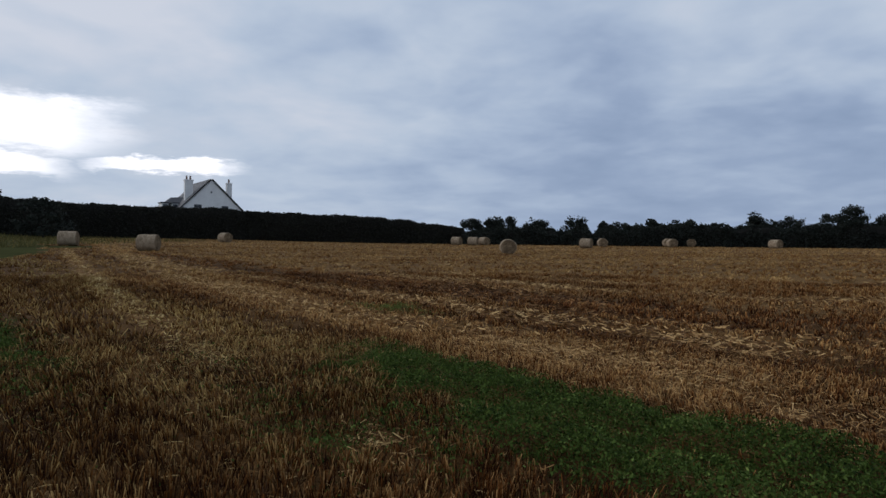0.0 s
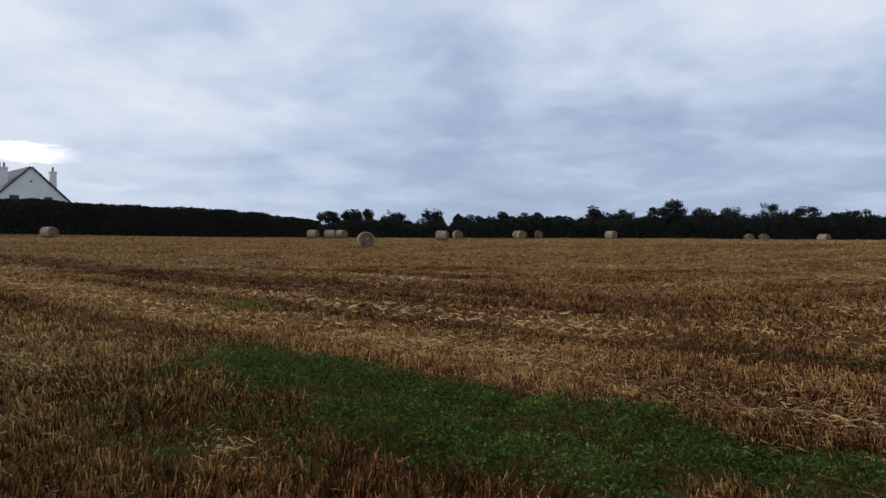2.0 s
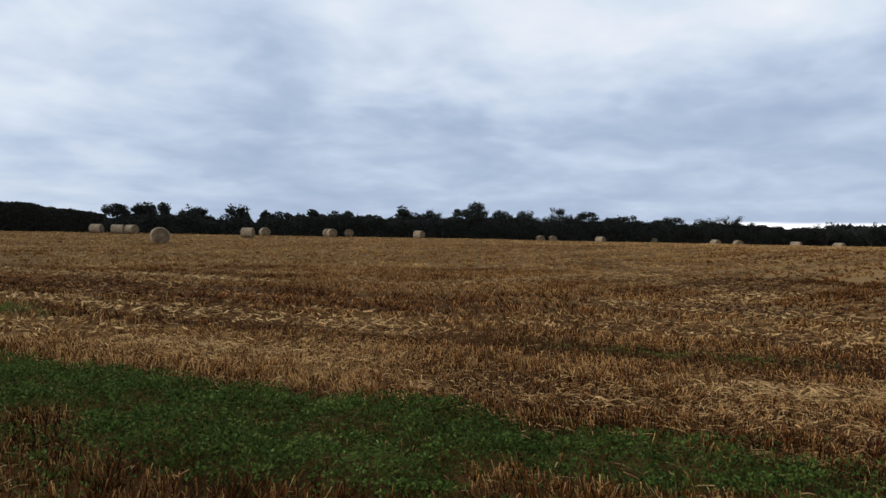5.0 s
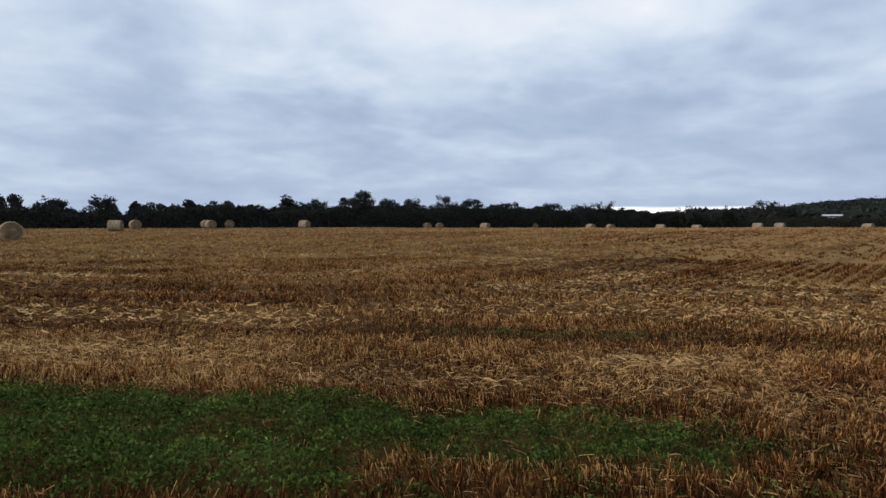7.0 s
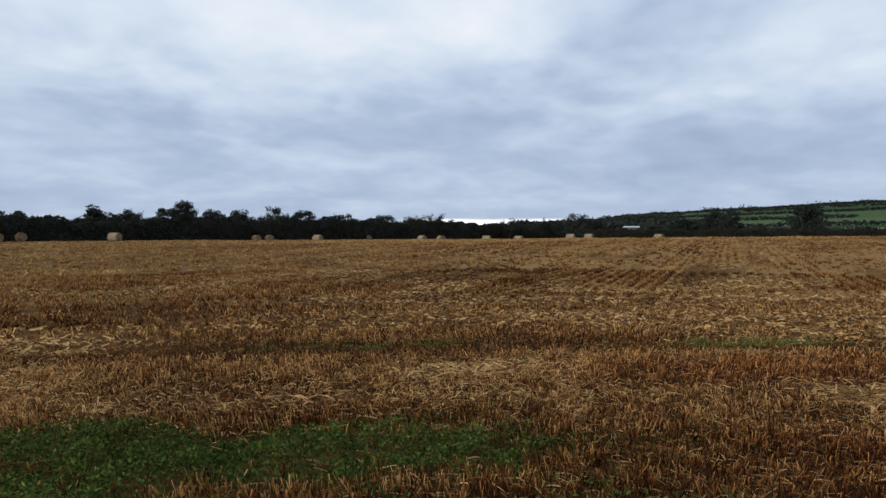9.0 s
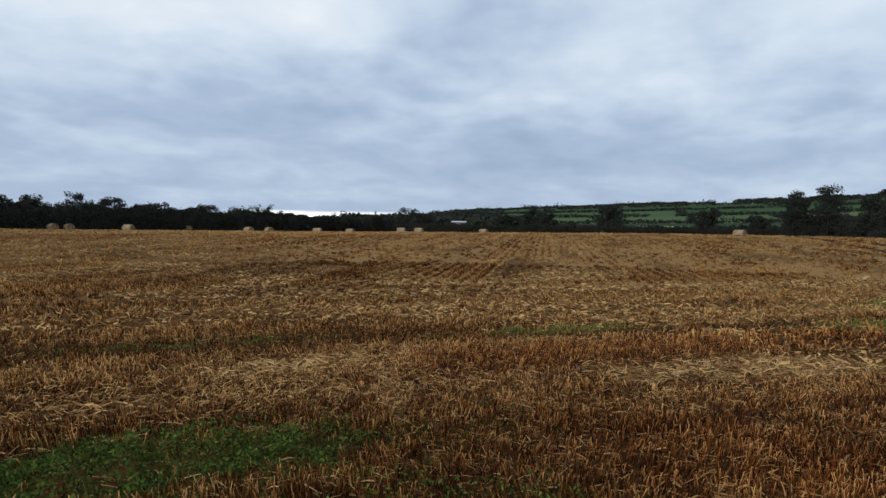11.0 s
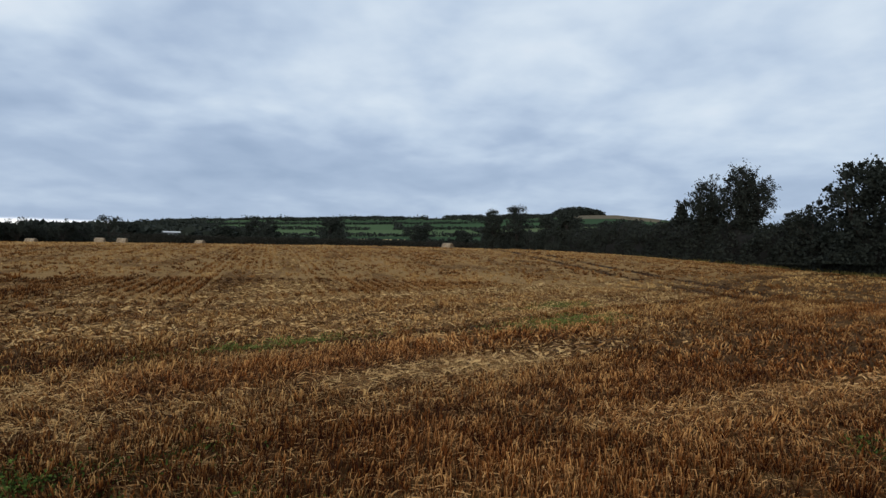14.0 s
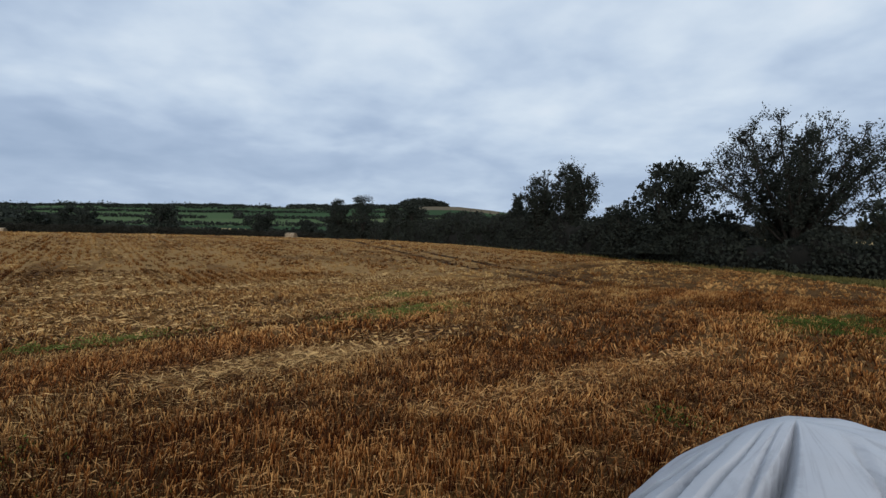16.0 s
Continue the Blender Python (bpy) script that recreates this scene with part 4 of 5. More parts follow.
def tree(name, az, dist, height, width, style, label, seed, leaf=LEAF_TREE, size=0.26, count=1500, group="", category="tree"):
    rng = np.random.default_rng(seed)
    x, y = spot(az, dist)
    thing = empty(name, pose(x, y, float(land(x, y))), label, category, group)
    low, stems, levels, spray, thick = {"round": (0.16, 5, 2, 2, 0.6), "airy": (0.15, 6, 3, 2, 0.4), "upright": (0.16, 6, 3, 2, 0.4), "dense": (0.16, 6, 2, 2, 0.6)}[style]
    segs, ends = grow(rng, height, width, stems, low, levels, spray, thick)
    lo, hi = ends.min(0), ends.max(0)
    fit = np.array((width / max(hi[0] - lo[0], 0.1), width / max(hi[1] - lo[1], 0.1), 1.0)) * 0.88
    fit[2] = height * 0.93 / hi[2]
    if style in ("round", "dense"):
        fit = fit * np.array((0.7, 0.7, 0.8))      # limbs stay inside the crown
    segs = [(p * fit, q * fit, a, b) for p, q, a, b in segs]
    ends = ends * fit
    v, f = tubes(segs, 5)
    part_mesh("trunk", raw_mesh("trunk", v, f, [BARK], None, True), thing, "dark trunk and limbs")
    if style == "round":
        n = max(30, int(height * 8))
        turn = rng.uniform(0, 6.283, n)
        c = np.stack([np.cos(turn), np.sin(turn)], 1) * rng.uniform(0.15, 1.0, n)[:, None] ** 0.6
        up = rng.uniform(0.08, 0.92, n)          # a dome, broad low down
        girth = np.sqrt(np.maximum(1 - ((up - 0.38) / 0.60) ** 2, 0.05)) * width * 0.42
        c = np.column_stack([c[:, 0] * girth, c[:, 1] * girth, up * height])
        rad = rng.uniform(0.09, 0.19, len(c)) * min(width, height) + 0.1
    elif style == "dense":
        n = int(height * 26)
        turn, up = rng.uniform(0, 6.283, n), rng.uniform(0.04, 0.90, n)
        girth = np.sqrt(np.maximum(1 - (np.maximum(up - 0.3, 0) / 0.66) ** 2, 0.03))
        ring = rng.random(n) ** 0.55 * girth * width * 0.43
        c = np.column_stack([np.cos(turn) * ring, np.sin(turn) * ring, up * height])
        rad = rng.uniform(0.05, 0.13, n) * min(width, height) + 0.12
        # sprigs that stand out of the outline
        k = n // 3
        out = c[:k] * np.array((1.0, 1.0, 1.0)) + np.column_stack([np.cos(turn[:k]), np.sin(turn[:k]), rng.uniform(0.3, 1.6, k)]) * 0.035 * height
        c, rad = np.concatenate([c, out]), np.concatenate([rad, np.full(k, 0.2)])
    else:
        c = ends
        rad = rng.uniform(0.03, 0.13, len(c)) * min(width, height) + 0.08
    pick = rng.integers(0, len(c), count)
    o = rng.normal(size=(count, 3))
    o /= np.linalg.norm(o, axis=1)[:, None]
    o *= (rng.random(count) ** 0.45)[:, None] * np.array((1.0, 1.0, 0.75))
    cen = c[pick] + o * rad[pick][:, None]
    cen[:, 2] = np.clip(cen[:, 2], 0.1 * height, height * 1.04)
    v, f = leaves(cen, size, rng)
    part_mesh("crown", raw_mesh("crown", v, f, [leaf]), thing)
    return thing


def stemmed_tree(name, az, dist, height, width, fork, stems, label, seed, count, size, group=""):
    """A tree of many stems that fan out of a low fork, arch outwards and carry sprays of leaves along their twigs."""
    rng = np.random.default_rng(seed)
    x, y = spot(az, dist)
    thing = empty(name, pose(x, y, float(land(x, y))), label, "tree", group)
    root, crotch = np.array((0.0, 0.0, -0.15)), np.array((0.0, 0.0, fork))
    segs, sprays = [(root, crotch, 0.030 * height, 0.024 * height)], []
    mid, tall, wide = 0.43 * height, 0.57 * height, 0.5 * width

    def unit(v):
        return v / np.linalg.norm(v)

    for i in range(stems):
        turn, out = 2.4 * i + rng.normal(0, 0.15), math.sqrt((i + 0.4) / stems)
        up = math.sqrt(max(1 - out * out * 0.93, 0.0))
        end = np.array((math.cos(turn) * out * wide, math.sin(turn) * out * wide, mid + up * tall)) * rng.uniform(0.84, 1.02)
        bow = crotch * 0.45 + end * 0.55 + np.array((0, 0, 0.10 * height * out))
        pts = [(1 - u) ** 2 * crotch + 2 * u * (1 - u) * bow + u * u * end + rng.normal(0, 0.05, 3) * (0 < u < 1) for u in np.linspace(0, 1, 9)]
        thick = 0.0095 * height * rng.uniform(0.7, 1.2)
        for j in range(8):
            segs.append((pts[j], pts[j + 1], thick * (1 - 0.105 * j), thick * (1 - 0.105 * (j + 1))))
            if j < 2:
                continue
            along_stem = unit(pts[j + 1] - pts[j])
            for _ in range(3):
                d = unit(along_stem + rng.normal(0, 0.55, 3) + np.array((end[0], end[1], 0)) * 0.35 / wide)
                p, reach = pts[j], 0.085 * height * rng.uniform(0.7, 1.5)
                q = p + d * reach
                segs.append((p, q, thick * 0.35, thick * 0.12))
                sprays.append((p + d * reach * 0.35, q))
                for _ in range(3):
                    a = p + d * reach * rng.uniform(0.4, 1.0)
                    b = a + unit(d + rng.normal(0, 0.6, 3) - np.array((0, 0, 0.15))) * reach * rng.uniform(0.4, 0.75)
                    segs.append((a, b, thick * 0.16, thick * 0.06))
                    sprays.append((a, b))
    v, f = tubes(segs, 4)
    part_mesh("trunk", raw_mesh("trunk", v, f, [BARK], None, True), thing, "dark trunk, fanned stems and twigs")
    a, b = np.array([s[0] for s in sprays]), np.array([s[1] for s in sprays])
    pick, u = rng.integers(0, len(a), count), rng.random((count, 1)) ** 0.7
    cen = a[pick] * (1 - u) + b[pick] * u + rng.normal(0, 0.014 * height, (count, 3))
    v, f = leaves(cen, size, rng)
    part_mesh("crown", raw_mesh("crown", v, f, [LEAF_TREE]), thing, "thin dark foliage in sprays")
    return thing


FAR_ROW = [  # bearing, distance, height, width, habit
    (2.6, 98.5, 3.9, 4.2, "round"), (4.4, 98.1, 4.4, 3.4, "airy"), (5.9, 98.0, 4.1, 4.3, "round"), (8.3, 97.9, 4.3, 4.2, "airy"), (11.8, 98.0, 4.4, 5.0, "airy"),
    (14.3, 98.3, 3.8, 1.7, "upright"), (15.7, 98.6, 3.5, 6.2, "round"), (18.7, 99.3, 4.0, 3.1, "round"), (20.8, 100.0, 4.1, 5.2, "round"), (23.4, 101.0, 3.4, 2.9, "round"),
    (26.3, 102.5, 5.3, 3.9, "airy"), (28.7, 103.9, 4.7, 5.6, "airy"), (33.2, 107.2, 6.3, 4.0, "round"), (32.0, 106.2, 4.9, 7.7, "round"), (35.3, 109.0, 4.7, 5.5, "round"),
    (37.6, 111.2, 4.6, 5.4, "round"), (40.5, 114.5, 5.7, 6.2, "round"), (43.0, 117.7, 5.0, 5.7, "round"), (46.6, 123.1, 4.7, 6.2, "round"), (50.2, 129.4, 4.7, 6.8, "round"),
    (52.9, 135.1, 4.5, 6.8, "round"), (54.9, 139.7, 5.4, 6.6, "airy"), (57.7, 147.3, 3.7, 8.0, "round"), (61.6, 153.0, 4.7, 6.1, "airy"), (64.5, 153.0, 4.6, 5.5, "airy"), (67.8, 153.0, 5.2, 8.3, "round"),
]
for i, (az, d, hh, ww, style) in enumerate(FAR_ROW):
    tree("field_tree", az, d, hh + (0.65 if az > 36 else 0.15), ww * 1.08, style, {"round": "dark round-headed tree in the far hedgerow", "airy": "thin open-crowned tree in the far hedgerow", "upright": "narrow upright tree in the far hedgerow"}[style],
         100 + i, size=0.155, count=3900 if style == "round" else 2400, group="trees of the far hedgerow")
for i, (az, d, hh, ww) in enumerate([(79.6, 175, 7.4, 12.0), (85.7, 175, 8.3, 8.4), (93.5, 175, 7.6, 11.0), (69.2, 185, 5.0, 8.0), (76.5, 185, 5.2, 9.0), (97.5, 180, 6.0, 10.0)]):
    tree("meadow_tree", az, d, hh, ww, "round", "dark bushy tree beyond the crest of the field", 150 + i, size=0.26, count=5000, group="trees beyond the crest")
for i, (az, d, hh, ww, style) in enumerate([(100.3, 125, 9.0, 5.4, "round"), (102.4, 125, 10.2, 6.4, "round"), (105.2, 112, 7.5, 5.0, "round"), (107.0, 101.5, 8.0, 5.2, "round"), (116.5, 68.9, 6.4, 2.4, "airy")]):
    tree("hedgerow_tree", az, d, hh, ww, style, "dark tree standing up out of the overgrown hedge", 170 + i, size=0.16, count=5600 if style == "round" else 1800, group="trees of the overgrown hedge")
stemmed_tree("hedgerow_tree", 118.5, 64.0, 8.1, 3.9, 1.0, 16, "slender ragged tree leaning out of the overgrown hedge", 181, 8500, 0.1, "trees of the overgrown hedge")
stemmed_tree("hedgerow_tree", 121.4, 60.5, 9.3, 3.9, 1.0, 18, "tall upright leafy tree in the overgrown hedge", 182, 10500, 0.1, "trees of the overgrown hedge")
tree("hedgerow_tree", 129.9, 50.0, 8.1, 7.2, "dense", "dense broad dark tree in the overgrown hedge", 183, size=0.115, count=19000, group="trees of the overgrown hedge")
stemmed_tree("spreading_tree", 138.8, 45.0, 10.1, 12.2, 1.1, 34, "large spreading tree with many fanned stems and open crown", 190, 31000, 0.08)
tree("hedgerow_bush", 139.2, 45.5, 4.7, 4.8, "dense", "dark bush at the foot of the spreading tree", 191, leaf=LEAF_HEDGE, size=0.1, count=7000, category="bush")
tree("hedgerow_bush", 133.9, 48.0, 4.3, 3.8, "dense", "dark bush between the dense tree and the spreading tree", 193, leaf=LEAF_HEDGE, size=0.1, count=4500, category="bush")
tree("hedgerow_bush", 126.4, 53.5, 5.0, 6.0, "dense", "dark bush rising above the overgrown hedge", 192, leaf=LEAF_HEDGE, size=0.1, count=6000, category="bush")
tree("bank_tree", -37.0, 60, 5.6, 3.4, "airy", "small tree on the grass bank beside the hedge", 195, size=0.16, count=900)
tree("bank_bush", -32.6, 84, 4.7, 6.0, "round", "rounded dark bush at the end of the evergreen hedge", 196, size=0.2, count=1500, category="bush")
tree("far_tree", 145.3, 150, 11.0, 14.0, "round", "dark tree far behind the low hedge", 197, size=0.5, count=1600)


# ---------------------------------------------------------------- hills: hedgerows and woods
def hedgerow_lines():
    """Hedgerows between the hill fields, as lines of dark clumps."""
    rng = np.random.default_rng(61)
    lines = []
    for row in range(3, 9):
        half = row * FIELD_DEEP * 0.56
        y = np.arange(-half, half, 1.5)
        lines.append(np.stack([row * FIELD_DEEP - hedge_bend(y), y], 1))
        shift = (row * 0.618) % 1 * FIELD_LONG
        for j in range(int(-half / FIELD_LONG) - 1, int(half / FIELD_LONG) + 2):
            x = np.arange(row * FIELD_DEEP, (row + 1) * FIELD_DEEP, 1.8)
            side = np.full(len(x), j * FIELD_LONG - shift)
            lines.append(np.stack([x - hedge_bend(side), side], 1))
    c = np.concatenate(lines)
    x, y = c[:, 0] + rng.normal(0, 0.7, len(c)), c[:, 1] + rng.normal(0, 0.7, len(c))
    az = np.degrees(np.arctan2(x, y))
    keep = (az > 62) & (az < 119) & (patchy(x * 0.03, y * 0.03, 33) > 0.16) & ((az < 106) | (np.hypot(x, y) < 640))
    x, y = x[keep], y[keep]
    tall = 1.1 + 1.5 * patchy(x * 0.06, y * 0.06, 34) + rng.uniform(0, 0.7, len(x))
    tall = tall * (1 + 1.2 * (patchy(x * 0.11, y * 0.11, 35) > 0.76))       # here and there a bush left to grow
    k = 13
    o = rng.normal(size=(len(x), k, 3)) * np.array((0.9, 0.9, 0.4))
    c = np.stack([x, y, land(x, y)], 1)[:, None, :] + o * tall[:, None, None] * 0.6
    c[:, :, 2] += tall[:, None] * 0.6
    v, f = leaves(c.reshape(-1, 3), 0.8, rng, 0, 0.85)
    tagged(new("hill_hedgerows", raw_mesh("hill_hedgerows", v, f, [LEAF_TREE])), "dark hedgerows dividing the green hill fields", "hedgerow", kind="stuff")


hedgerow_lines()


def wood(name, a0, a1, r0, r1, tall, label, seed, count, dome=False, gap=None):
    rng = np.random.default_rng(seed)
    n = count
    a, r = np.radians(rng.uniform(a0, a1, n)), rng.uniform(r0, r1, n)
    x, y = r * np.sin(a), r * np.cos(a)
    h = tall * rng.uniform(0.7, 1.1, n) * (0.8 + 0.4 * patchy(np.degrees(a) * 2.2, r * 0, 21))
    if dome:
        h = h * np.sqrt(np.sin(np.pi * (np.degrees(a) - a0) / (a1 - a0)))
    if gap:
        h = h * (1 - 0.7 * smooth((gap[1] - np.abs(np.degrees(a) - gap[0])) / 0.6))
    o = rng.normal(size=(n, 14, 3)) * np.array((1.6, 1.6, 0.0))
    o[:, :, 2] = rng.uniform(0.05, 1.0, (n, 14)) * h[:, None]
    c = np.stack([x, y, land(x, y)], 1)[:, None, :] + o
    v, f = leaves(c.reshape(-1, 3), 1.3, rng, 0, 0.8)
    tagged(new(name, raw_mesh(name, v, f, [LEAF_TREE])), label, "wood", kind="stuff")


wood("hilltop_wood", 95.8, 106.5, 960, 1010, 6.5, "dark strip of woodland along the crest of the hill", 71, 500)
wood("hilltop_wood", 105.3, 110.0, 900, 960, 13.0, "dark rounded wood on the hill top", 72, 420, True)
wood("hilltop_wood", 86.0, 92.0, 960, 1000, 4.0, "thin line of trees along the hill crest", 73, 260)
wood("hilltop_wood", 71.0, 86.0, 930, 980, 3.0, "thin dark line of hedge along the hill crest", 74, 420)
wood("valley_wood", 62.0, 80.0, 215, 330, 5.0, "dark scrub and trees in the dip beyond the field", 75, 800, gap=(72.3, 1.6))
wood("hill_wood", 60.0, 74.8, 430, 860, 3.2, "dark scrubby woodland on the near slope of the hill", 77, 620)
wood("valley_wood", 80.0, 101.0, 215, 300, 2.2, "dark scrub in the dip beyond the field", 76, 420)


# ---------------------------------------------------------------- bales
def bale_master():
    thing = empty("round_bale", pose(0, 0, -50), "round straw bale bound in net standing on the stubble", "bale", "round bales in the field")
    rng = np.random.default_rng(81)
    R, L, n = 0.635, 1.28, 40

    def shape(ang, r, y):
        wob = 1 + 0.012 * math.sin(3 * ang + 1) + 0.010 * math.sin(7 * ang + 2 * y) + 0.006 * math.sin(13 * ang)
        x, z = math.cos(ang) * r * wob * 1.03, math.sin(ang) * r * wob * 0.97
        if z < -0.50:
            z = -0.50 - (-0.50 - z) * 0.35
        return x, y, z + 0.53

    def skin(rings):
        vs, fs = [], []
        for r, y in rings:
            for i in range(n):
                vs.append(shape(2 * math.pi * i / n, r + rng.normal(0, 0.004), y + rng.normal(0, 0.004)))
        for k in range(len(rings) - 1):
            for i in range(n):
                j = (i + 1) % n
                fs.append((k * n + i, k * n + j, (k + 1) * n + j, (k + 1) * n + i))
        return vs, fs

    h = L / 2
    v, f = skin([(R - 0.05, -h), (R - 0.012, -h + 0.03), (R, -h + 0.09), (R + 0.01, -0.3), (R - 0.004, -0.1), (R + 0.008, 0.15), (R, h - 0.09), (R - 0.012, h - 0.03), (R - 0.05, h)])
    part_mesh("drum", raw_mesh("drum", v, np.array(f)[:, ::-1], [BALE_SIDE], None, True), thing, "net-wrapped drum of pale straw")
    for side in (-1, 1):
        rings = [(R - 0.05 - 0.05 * k, side * (h + 0.02 * math.sin(k * 1.9) * (1 if k else 0) + 0.006 * k)) for k in range(13)] + [(0.01, side * (h + 0.05))]
        v, f = skin(rings)
        part_mesh("end_face", raw_mesh("end_face", v, np.array(f)[:, :: (1 if side < 0 else -1)], [BALE_END], None, True), thing, "rolled straw layers showing at the end")
    return thing


BALE = bale_master()
BALES = [  # bearing, distance, turn of the axis
    (-30.9, 58.0, 75), (-25.2, 49.0, 68), (-19.2, 80.0, 35), (1.25, 90.0, 60), (2.75, 87.5, 75), (3.75, 88.5, 40), (5.95, 50.0, 4), (12.9, 77.0, 70), (14.3, 88.0, 10),
    (19.75, 95.0, 14), (20.1, 91.5, 18), (21.6, 97.5, 12), (28.0, 92.0, 50), (39.0, 109.0, 25), (40.1, 110.0, 15), (44.3, 104.0, 55), (48.7, 124.0, 30),
    (53.7, 112.0, 40), (55.4, 116.0, 25), (59.6, 106.0, 70), (62.5, 106.0, 60), (67.1, 108.0, 75), (68.7, 108.0, 70), (74.6, 110.0, 60), (96.2, 87.5, 60),
]
for i, (az, d, turn) in enumerate(BALES):
    x, y = spot(az, d)
    m = pose(x, y, float(land(x, y)) + 0.02, 0, 0, -az + turn)
    if i == 0:
        BALE.matrix_basis = m
    else:
        copy_thing(BALE, m)


# ---------------------------------------------------------------- white house behind the evergreen hedge
def build_house():
    x, y = spot(-20.3, 108)
    house = empty("house", pose(x, y, float(land(x, y)) - 0.3, 0, 0, 20.3 + 13), "white rendered gabled house with dark slate roof behind the hedge", "house")
    W, EAVE, APEX, LONG = 6.1, 3.6, 9.75, 13.0

    bm = bmesh.new()       # gabled shell: local -y faces the field
    prof = [(-W, 0), (W, 0), (W, EAVE), (0, APEX), (-W, EAVE)]
    front = [bm.verts.new((a, 0, b)) for a, b in prof]
    back = [bm.verts.new((a, LONG, b)) for a, b in prof]
    bm.faces.new(front)
    bm.faces.new(back[::-1])
    for i in range(5):
        j = (i + 1) % 5
        bm.faces.new((front[j], front[i], back[i], back[j]))
    bmesh.ops.recalc_face_normals(bm, faces=bm.faces)
    part("wall", bm, RENDER_WHITE, house, "white rendered gable wall")

    slope = math.atan2(APEX - EAVE, W)
    for side in (-1, 1):
        bm = bmesh.new()
        length = math.hypot(W, APEX - EAVE) + 0.5
        box(bm, 0, -0.12, 0.02, length, LONG + 0.2, 0.20, 0.02)
        for i in range(int(length / 0.42)):     # slate courses
            box(bm, i * 0.42, -0.1, 0.20, i * 0.42 + 0.40, LONG + 0.18, 0.222)
        ob = part("roof", bm, SLATE, house, "dark slate roof slope")
        ob.matrix_local = Matrix.Translation((0, 0, APEX)) @ Euler((0, slope, 0 if side > 0 else math.pi), "XYZ").to_matrix().to_4x4() if side > 0 else \
            Matrix.Translation((0, LONG + 0.08, APEX)) @ Matrix.Rotation(math.pi, 4, "Z") @ Matrix.Rotation(slope, 4, "Y")
        bm = bmesh.new()
        box(bm, 0, -0.20, 0.02, length, -0.13, 0.23, 0.01)
        ob = part("bargeboard", bm, BARGE, house, "dark painted board along the gable edge")
        ob.matrix_local = Matrix.Translation((0, 0, APEX)) @ Matrix.Rotation(slope, 4, "Y") if side > 0 else \
            Matrix.Translation((0, -0.335, APEX)) @ Matrix.Rotation(math.pi, 4, "Z") @ Matrix.Rotation(slope, 4, "Y")

    for cx, cy, half, top, pots in ((-3.0, 2.6, 0.62, 9.8, (-0.28, 0.28)), (3.55, 3.2, 0.40, 9.6, (0.0,))):
        bm = bmesh.new()
        box(bm, cx - half, cy - 0.45, EAVE + 1, cx + half, cy + 0.45, top - 0.25, 0.02)
        box(bm, cx - half - 0.07, cy - 0.52, top - 0.25, cx + half + 0.07, cy + 0.52, top, 0.02)
        stack = part("chimney", bm, RENDER_WHITE, house, "white rendered chimney stack")
        for off in pots:
            bm = bmesh.new()
            bmesh.ops.create_cone(bm, cap_ends=True, segments=12, radius1=0.16, radius2=0.12, depth=0.6, matrix=Matrix.Translation((cx + off, cy, top + 0.3)))
            bmesh.ops.create_cone(bm, cap_ends=True, segments=12, radius1=0.17, radius2=0.17, depth=0.08, matrix=Matrix.Translation((cx + off, cy, top + 0.58)))
            part("chimney_pot", bm, CLAY, stack, "dark clay chimney pot")
    bm = bmesh.new()
    bmesh.ops.create_cone(bm, cap_ends=True, segments=10, radius1=0.03, radius2=0.03, depth=0.9, matrix=Matrix.Translation((-2.5, 5.0, 9.2)))
    box(bm, -2.68, 4.85, 9.5, -2.32, 5.15, 9.8, 0.03)
    part("roof_vent", bm, CLAY, house, "small dark cowl on the roof")

    def window(cx, z0, w, h):
        bm = bmesh.new()
        box(bm, cx - w / 2 - 0.07, -0.05, z0 - 0.07, cx + w / 2 + 0.07, 0.02, z0)
        box(bm, cx - w / 2 - 0.07, -0.05, z0 + h, cx + w / 2 + 0.07, 0.02, z0 + h + 0.07)
        for u in (-w / 2 - 0.07, -0.03, w / 2):
            box(bm, cx + u, -0.045, z0, cx + u + 0.07, 0.02, z0 + h)
        fr = part("window", bm, BARGE, house, "small dark-framed gable window")
        for u in (-w / 2, 0.04):
            bm = bmesh.new()
            box(bm, cx + u, -0.03, z0, cx + u + w / 2 - 0.04, -0.012, z0 + h)
            part("pane", bm, GLASS, fr)

    window(-2.1, 5.25, 1.0, 0.4)
    window(2.1, 4.75, 0.9, 0.75)
    bm = bmesh.new()
    box(bm, -0.12, -0.04, 7.6, 0.12, 0.01, 7.9, 0.01)
    part("wall_vent", bm, SLATE, house, "grey vent high in the gable")

    # lower wing with dormers
    bm = bmesh.new()
    box(bm, -7.4, 3.4, 0, -3.6, 10.5, 4.6)
    part("wing_wall", bm, RENDER_WHITE, house, "white rendered side wing")
    bm = bmesh.new()
    lowr = [bm.verts.new(p) for p in ((-7.8, 3.1, 4.6), (-2.6, 3.1, 4.6), (-2.6, 10.9, 4.6), (-7.8, 10.9, 4.6))]
    ridge = [bm.verts.new(p) for p in ((-5.0, 6.6, 7.0), (-1.6, 6.6, 7.2))]
    bm.faces.new((lowr[0], lowr[1], ridge[1], ridge[0]))
    bm.faces.new((lowr[2], lowr[3], ridge[0], ridge[1]))
    bm.faces.new((lowr[3], lowr[0], ridge[0]))
    bm.faces.new((lowr[1], lowr[2], ridge[1]))
    bm.faces.new(lowr[::-1])
    bmesh.ops.recalc_face_normals(bm, faces=bm.faces)
    part("wing_roof", bm, SLATE, house, "hipped dark slate wing roof")
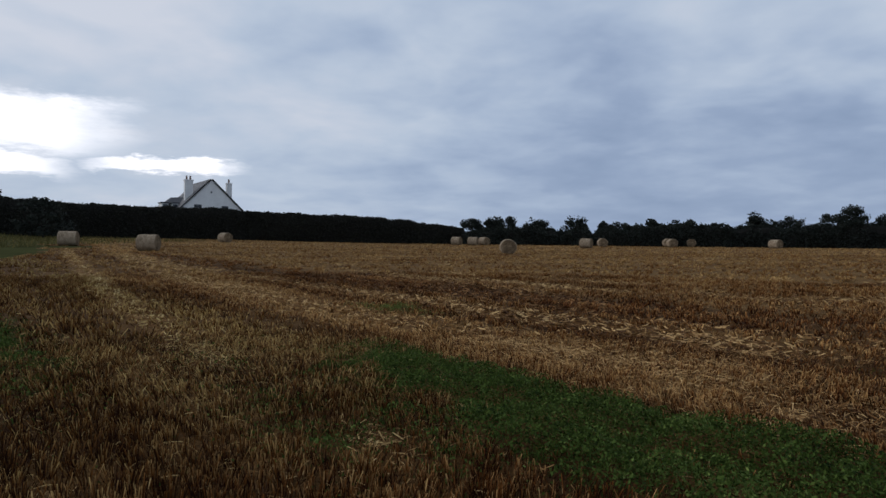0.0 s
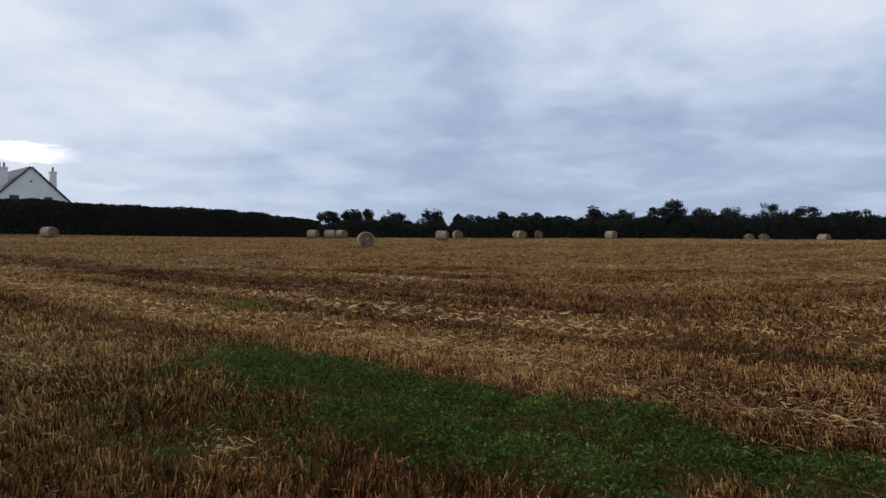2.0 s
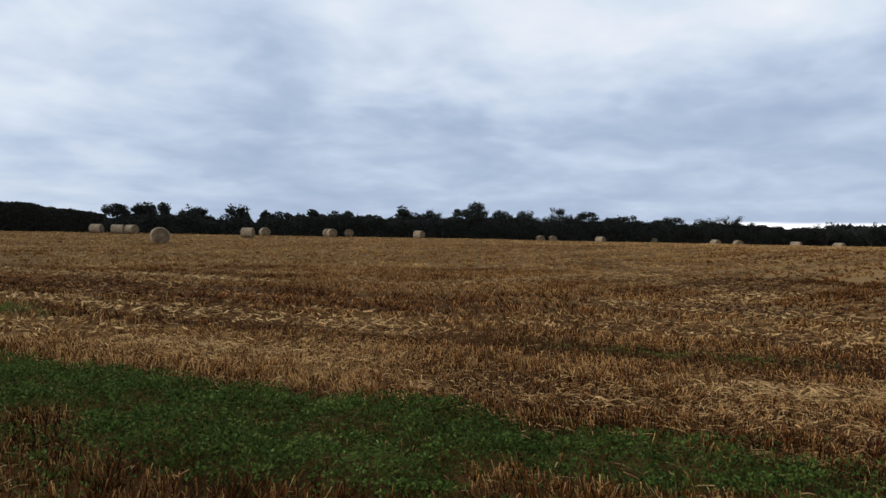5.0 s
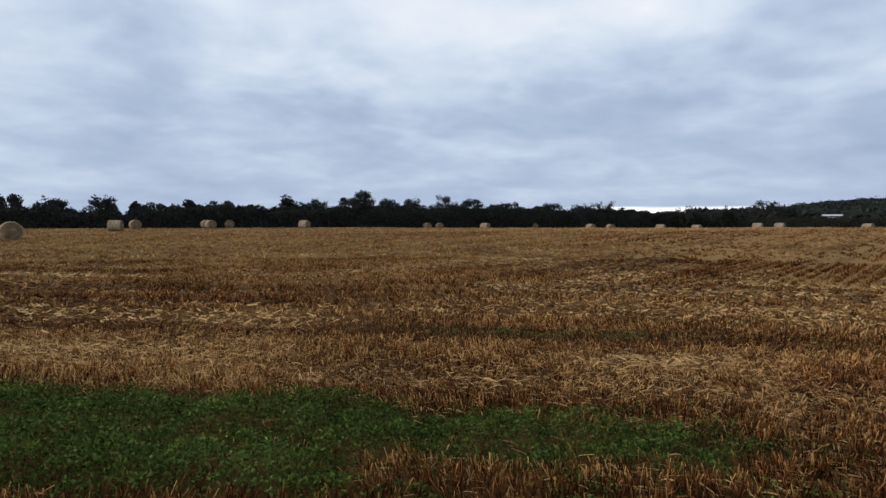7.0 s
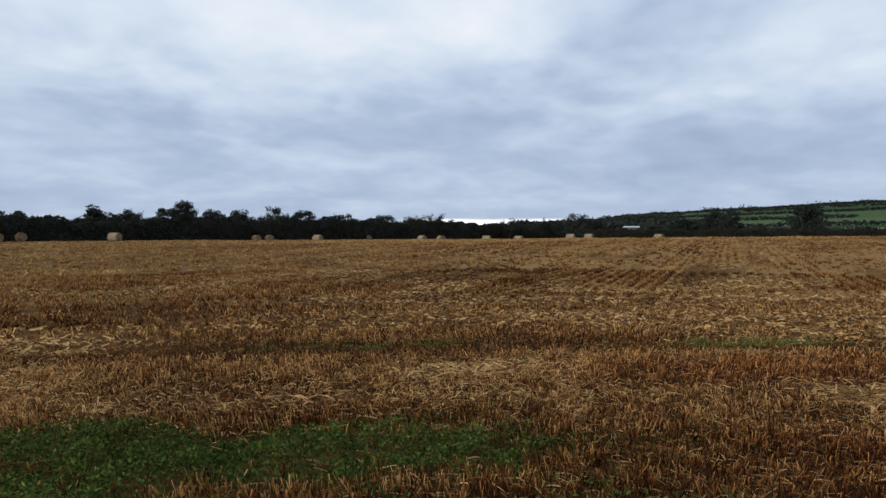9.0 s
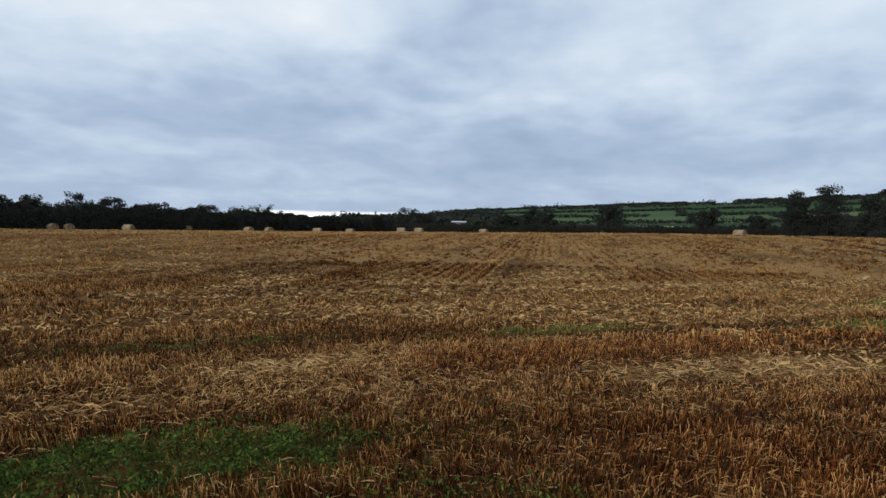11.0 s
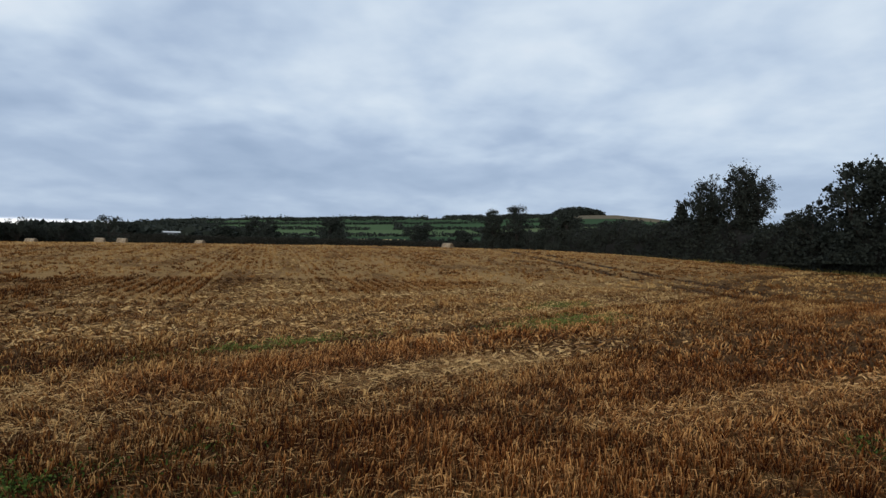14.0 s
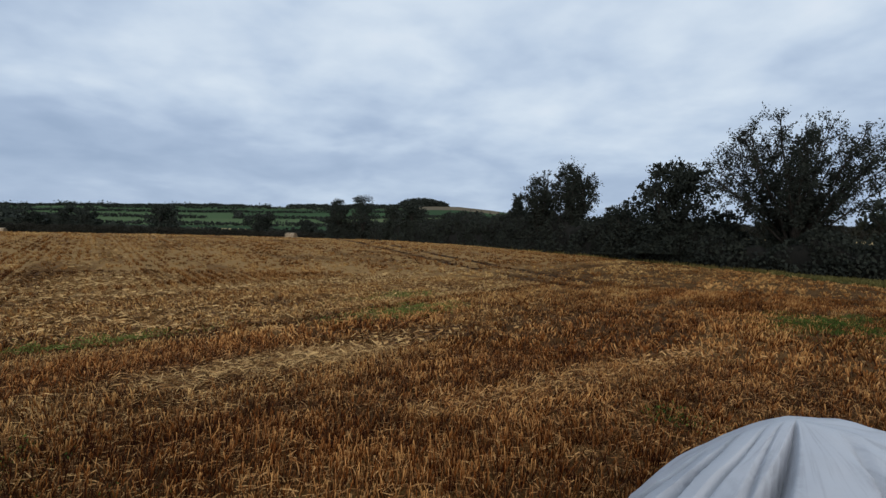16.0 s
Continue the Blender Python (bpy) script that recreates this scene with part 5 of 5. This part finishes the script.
    for cx in (-6.4, -4.9):
        bm = bmesh.new()
        box(bm, cx - 0.5, 3.3, 4.6, cx + 0.5, 6.0, 5.9, 0.02)
        d = part("dormer", bm, RENDER_WHITE, house, "white rendered dormer")
        bm = bmesh.new()
        box(bm, cx - 0.65, 3.15, 5.9, cx + 0.65, 6.2, 6.1, 0.03)
        part("dormer_roof", bm, SLATE, d, "dark dormer roof")
        bm = bmesh.new()
        box(bm, cx - 0.35, 3.27, 4.9, cx + 0.35, 3.31, 5.75)
        part("pane", bm, GLASS, d)


build_house()


def farm_shed(az, d, w, hgt, label):
    x, y = spot(az, d)
    shed = empty("farm_shed", pose(x, y, float(land(x, y)), 0, 0, -az + 8), label, "shed")
    bm = bmesh.new()
    box(bm, -w / 2, -4, -0.5, w / 2, 4, hgt, 0.05)
    # slate stands in for the wall's shade below the pale roof
    part("wall", bm, SLATE, shed, "shaded grey shed wall")
    bm = bmesh.new()
    a = [bm.verts.new(p) for p in ((-w / 2 - 0.4, -4.4, hgt), (w / 2 + 0.4, -4.4, hgt), (w / 2 + 0.4, 4.4, hgt), (-w / 2 - 0.4, 4.4, hgt))]
    r = [bm.verts.new(p) for p in ((-w / 2 - 0.4, 0, hgt + 0.8), (w / 2 + 0.4, 0, hgt + 0.8))]
    for q in ((a[0], a[1], r[1], r[0]), (a[2], a[3], r[0], r[1]), (a[3], a[0], r[0]), (a[1], a[2], r[1]), (a[3], a[2], a[1], a[0])):
        bm.faces.new(q)
    part("roof", bm, SHEET, shed, "pale sheeted roof")
    for i in range(3):
        bm = bmesh.new()
        cx = -w / 2 + w * (i + 0.5) / 3
        box(bm, cx - 1.2, -4.12, 0, cx + 1.2, -4.02, hgt * 0.7)
        part("door", bm, BARGE, shed, "dark shed doorway")


farm_shed(72.3, 412, 11, 1.3, "long farm building with a pale roof in the valley")
farm_shed(72.5, 392, 7, 0.3, "low farm shed with a pale roof below the longer one")


# ---------------------------------------------------------------- covered vehicle beside the camera
def covered_vehicle():
    """A silver weatherproof cover draped over something about waist high."""
    top = 0.94
    thing = empty("covered_vehicle", pose(2.0, -2.18, 0.0), "creased silver weather cover draped over a small vehicle", "cover")
    na, nr = 280, 64
    # bearing of a crease, its width, depth, and how far out on the shoulder it starts
    FOLDS = ((56, 20, 0.11, 0.24), (80, 17, 0.13, 0.14), (99, 8, 0.04, 0.06), (109, 6, 0.03, 0.02), (118, 14, 0.15, 0.0), (146, 8, 0.05, -0.12), (178, 12, 0.03, -0.1))
    SKIRT = ((8, 22, 0.05), (200, 14, 0.04), (222, 24, 0.08), (256, 16, 0.04), (284, 30, 0.09), (325, 15, 0.04), (346, 20, 0.06))
    vs, fs = [], []
    for k in range(nr):
        t = (k / (nr - 1)) ** 0.85
        for i in range(na):
            a = 2 * math.pi * i / na
            c, s = math.cos(a), math.sin(a)
            lean = math.cos(a - radians(42))
            reach = 0.80 - 0.19 * max(0.0, lean) ** 2 + 0.55 * max(0.0, -lean) ** 1.5
            if t < 0.7:         # a tent-like crown that runs back as a low ridge
                w = t / 0.7
                far, z = 0.92 * reach * w, top * (1 - 0.45 * w ** (1.62 - 0.22 * lean))
            else:               # then the skirt hangs almost plumb
                w = (t - 0.7) / 0.3
                far, z = reach * (0.92 + 0.08 * math.sin(w * math.pi / 2)), top * 0.55 * (1 - w)
            x, y = far * c, far * s
            hollow = 0.0
            for at, wide, deep, aside in FOLDS:
                qx, qy = x - 0.743 * aside, y - 0.669 * aside
                run = math.hypot(qx, qy)
                gap = (math.degrees(math.atan2(qy, qx)) - at + 4 * math.sin(5 * run + at) + 180) % 360 - 180
                steep = 0.13 * wide
                hollow += deep * max(0.0, min(gap / steep, (wide - gap) / (wide - steep), 1.0)) * min(max((run - 0.03) / 0.28, 0.0), 1.0)
            hollow *= 0.4 + 0.6 * float(smooth((z - 0.15) / 0.4))
            b = math.degrees(math.atan2(y, x))
            for at, wide, deep in SKIRT:        # shallower folds hang towards the hem on the other sides
                gap = (b - at + 6 * math.sin(3 * far + at) + 180) % 360 - 180
                hollow += deep * float(smooth((0.66 - z) / 0.4)) * max(0.0, min(gap / (0.4 * wide), (wide - gap) / (0.6 * wide)))
            side = 0.45 if t < 0.7 else 0.92
            nz = math.sqrt(1 - side * side)
            crumple = noise.noise((x * 5, y * 5, z * 4)) * 0.010 + noise.noise((x * 13, y * 13, z * 11)) * 0.005 + max(0.0, -lean) * 0.012 * noise.noise((x * 9 + 4, y * 22, z * 5)) - hollow
            vs.append((x + c * side * crumple, y + s * side * crumple, max(z + nz * crumple, 0.01)))
    for k in range(nr - 1):
        for i in range(na):
            j = (i + 1) % na
            fs.append((k * na + i, (k + 1) * na + i, (k + 1) * na + j, k * na + j))
    part_mesh("cover", raw_mesh("cover", vs, fs, [COVER], None, True), thing)
    bm = bmesh.new()        # elastic hem
    ring = [vs[(nr - 1) * na + i] for i in range(0, na, 2)]
    for i in range(len(ring)):
        p, q = Vector(ring[i]), Vector(ring[(i + 1) % len(ring)])
        d = q - p
        bmesh.ops.create_cone(bm, cap_ends=False, segments=6, radius1=0.012, radius2=0.012, depth=d.length * 1.1,
                              matrix=Matrix.Translation((p + q) / 2 + Vector((0, 0, 0.015))) @ d.to_track_quat("Z", "Y").to_matrix().to_4x4())
    part("hem", bm, BARGE, thing, "dark elastic hem")


covered_vehicle()
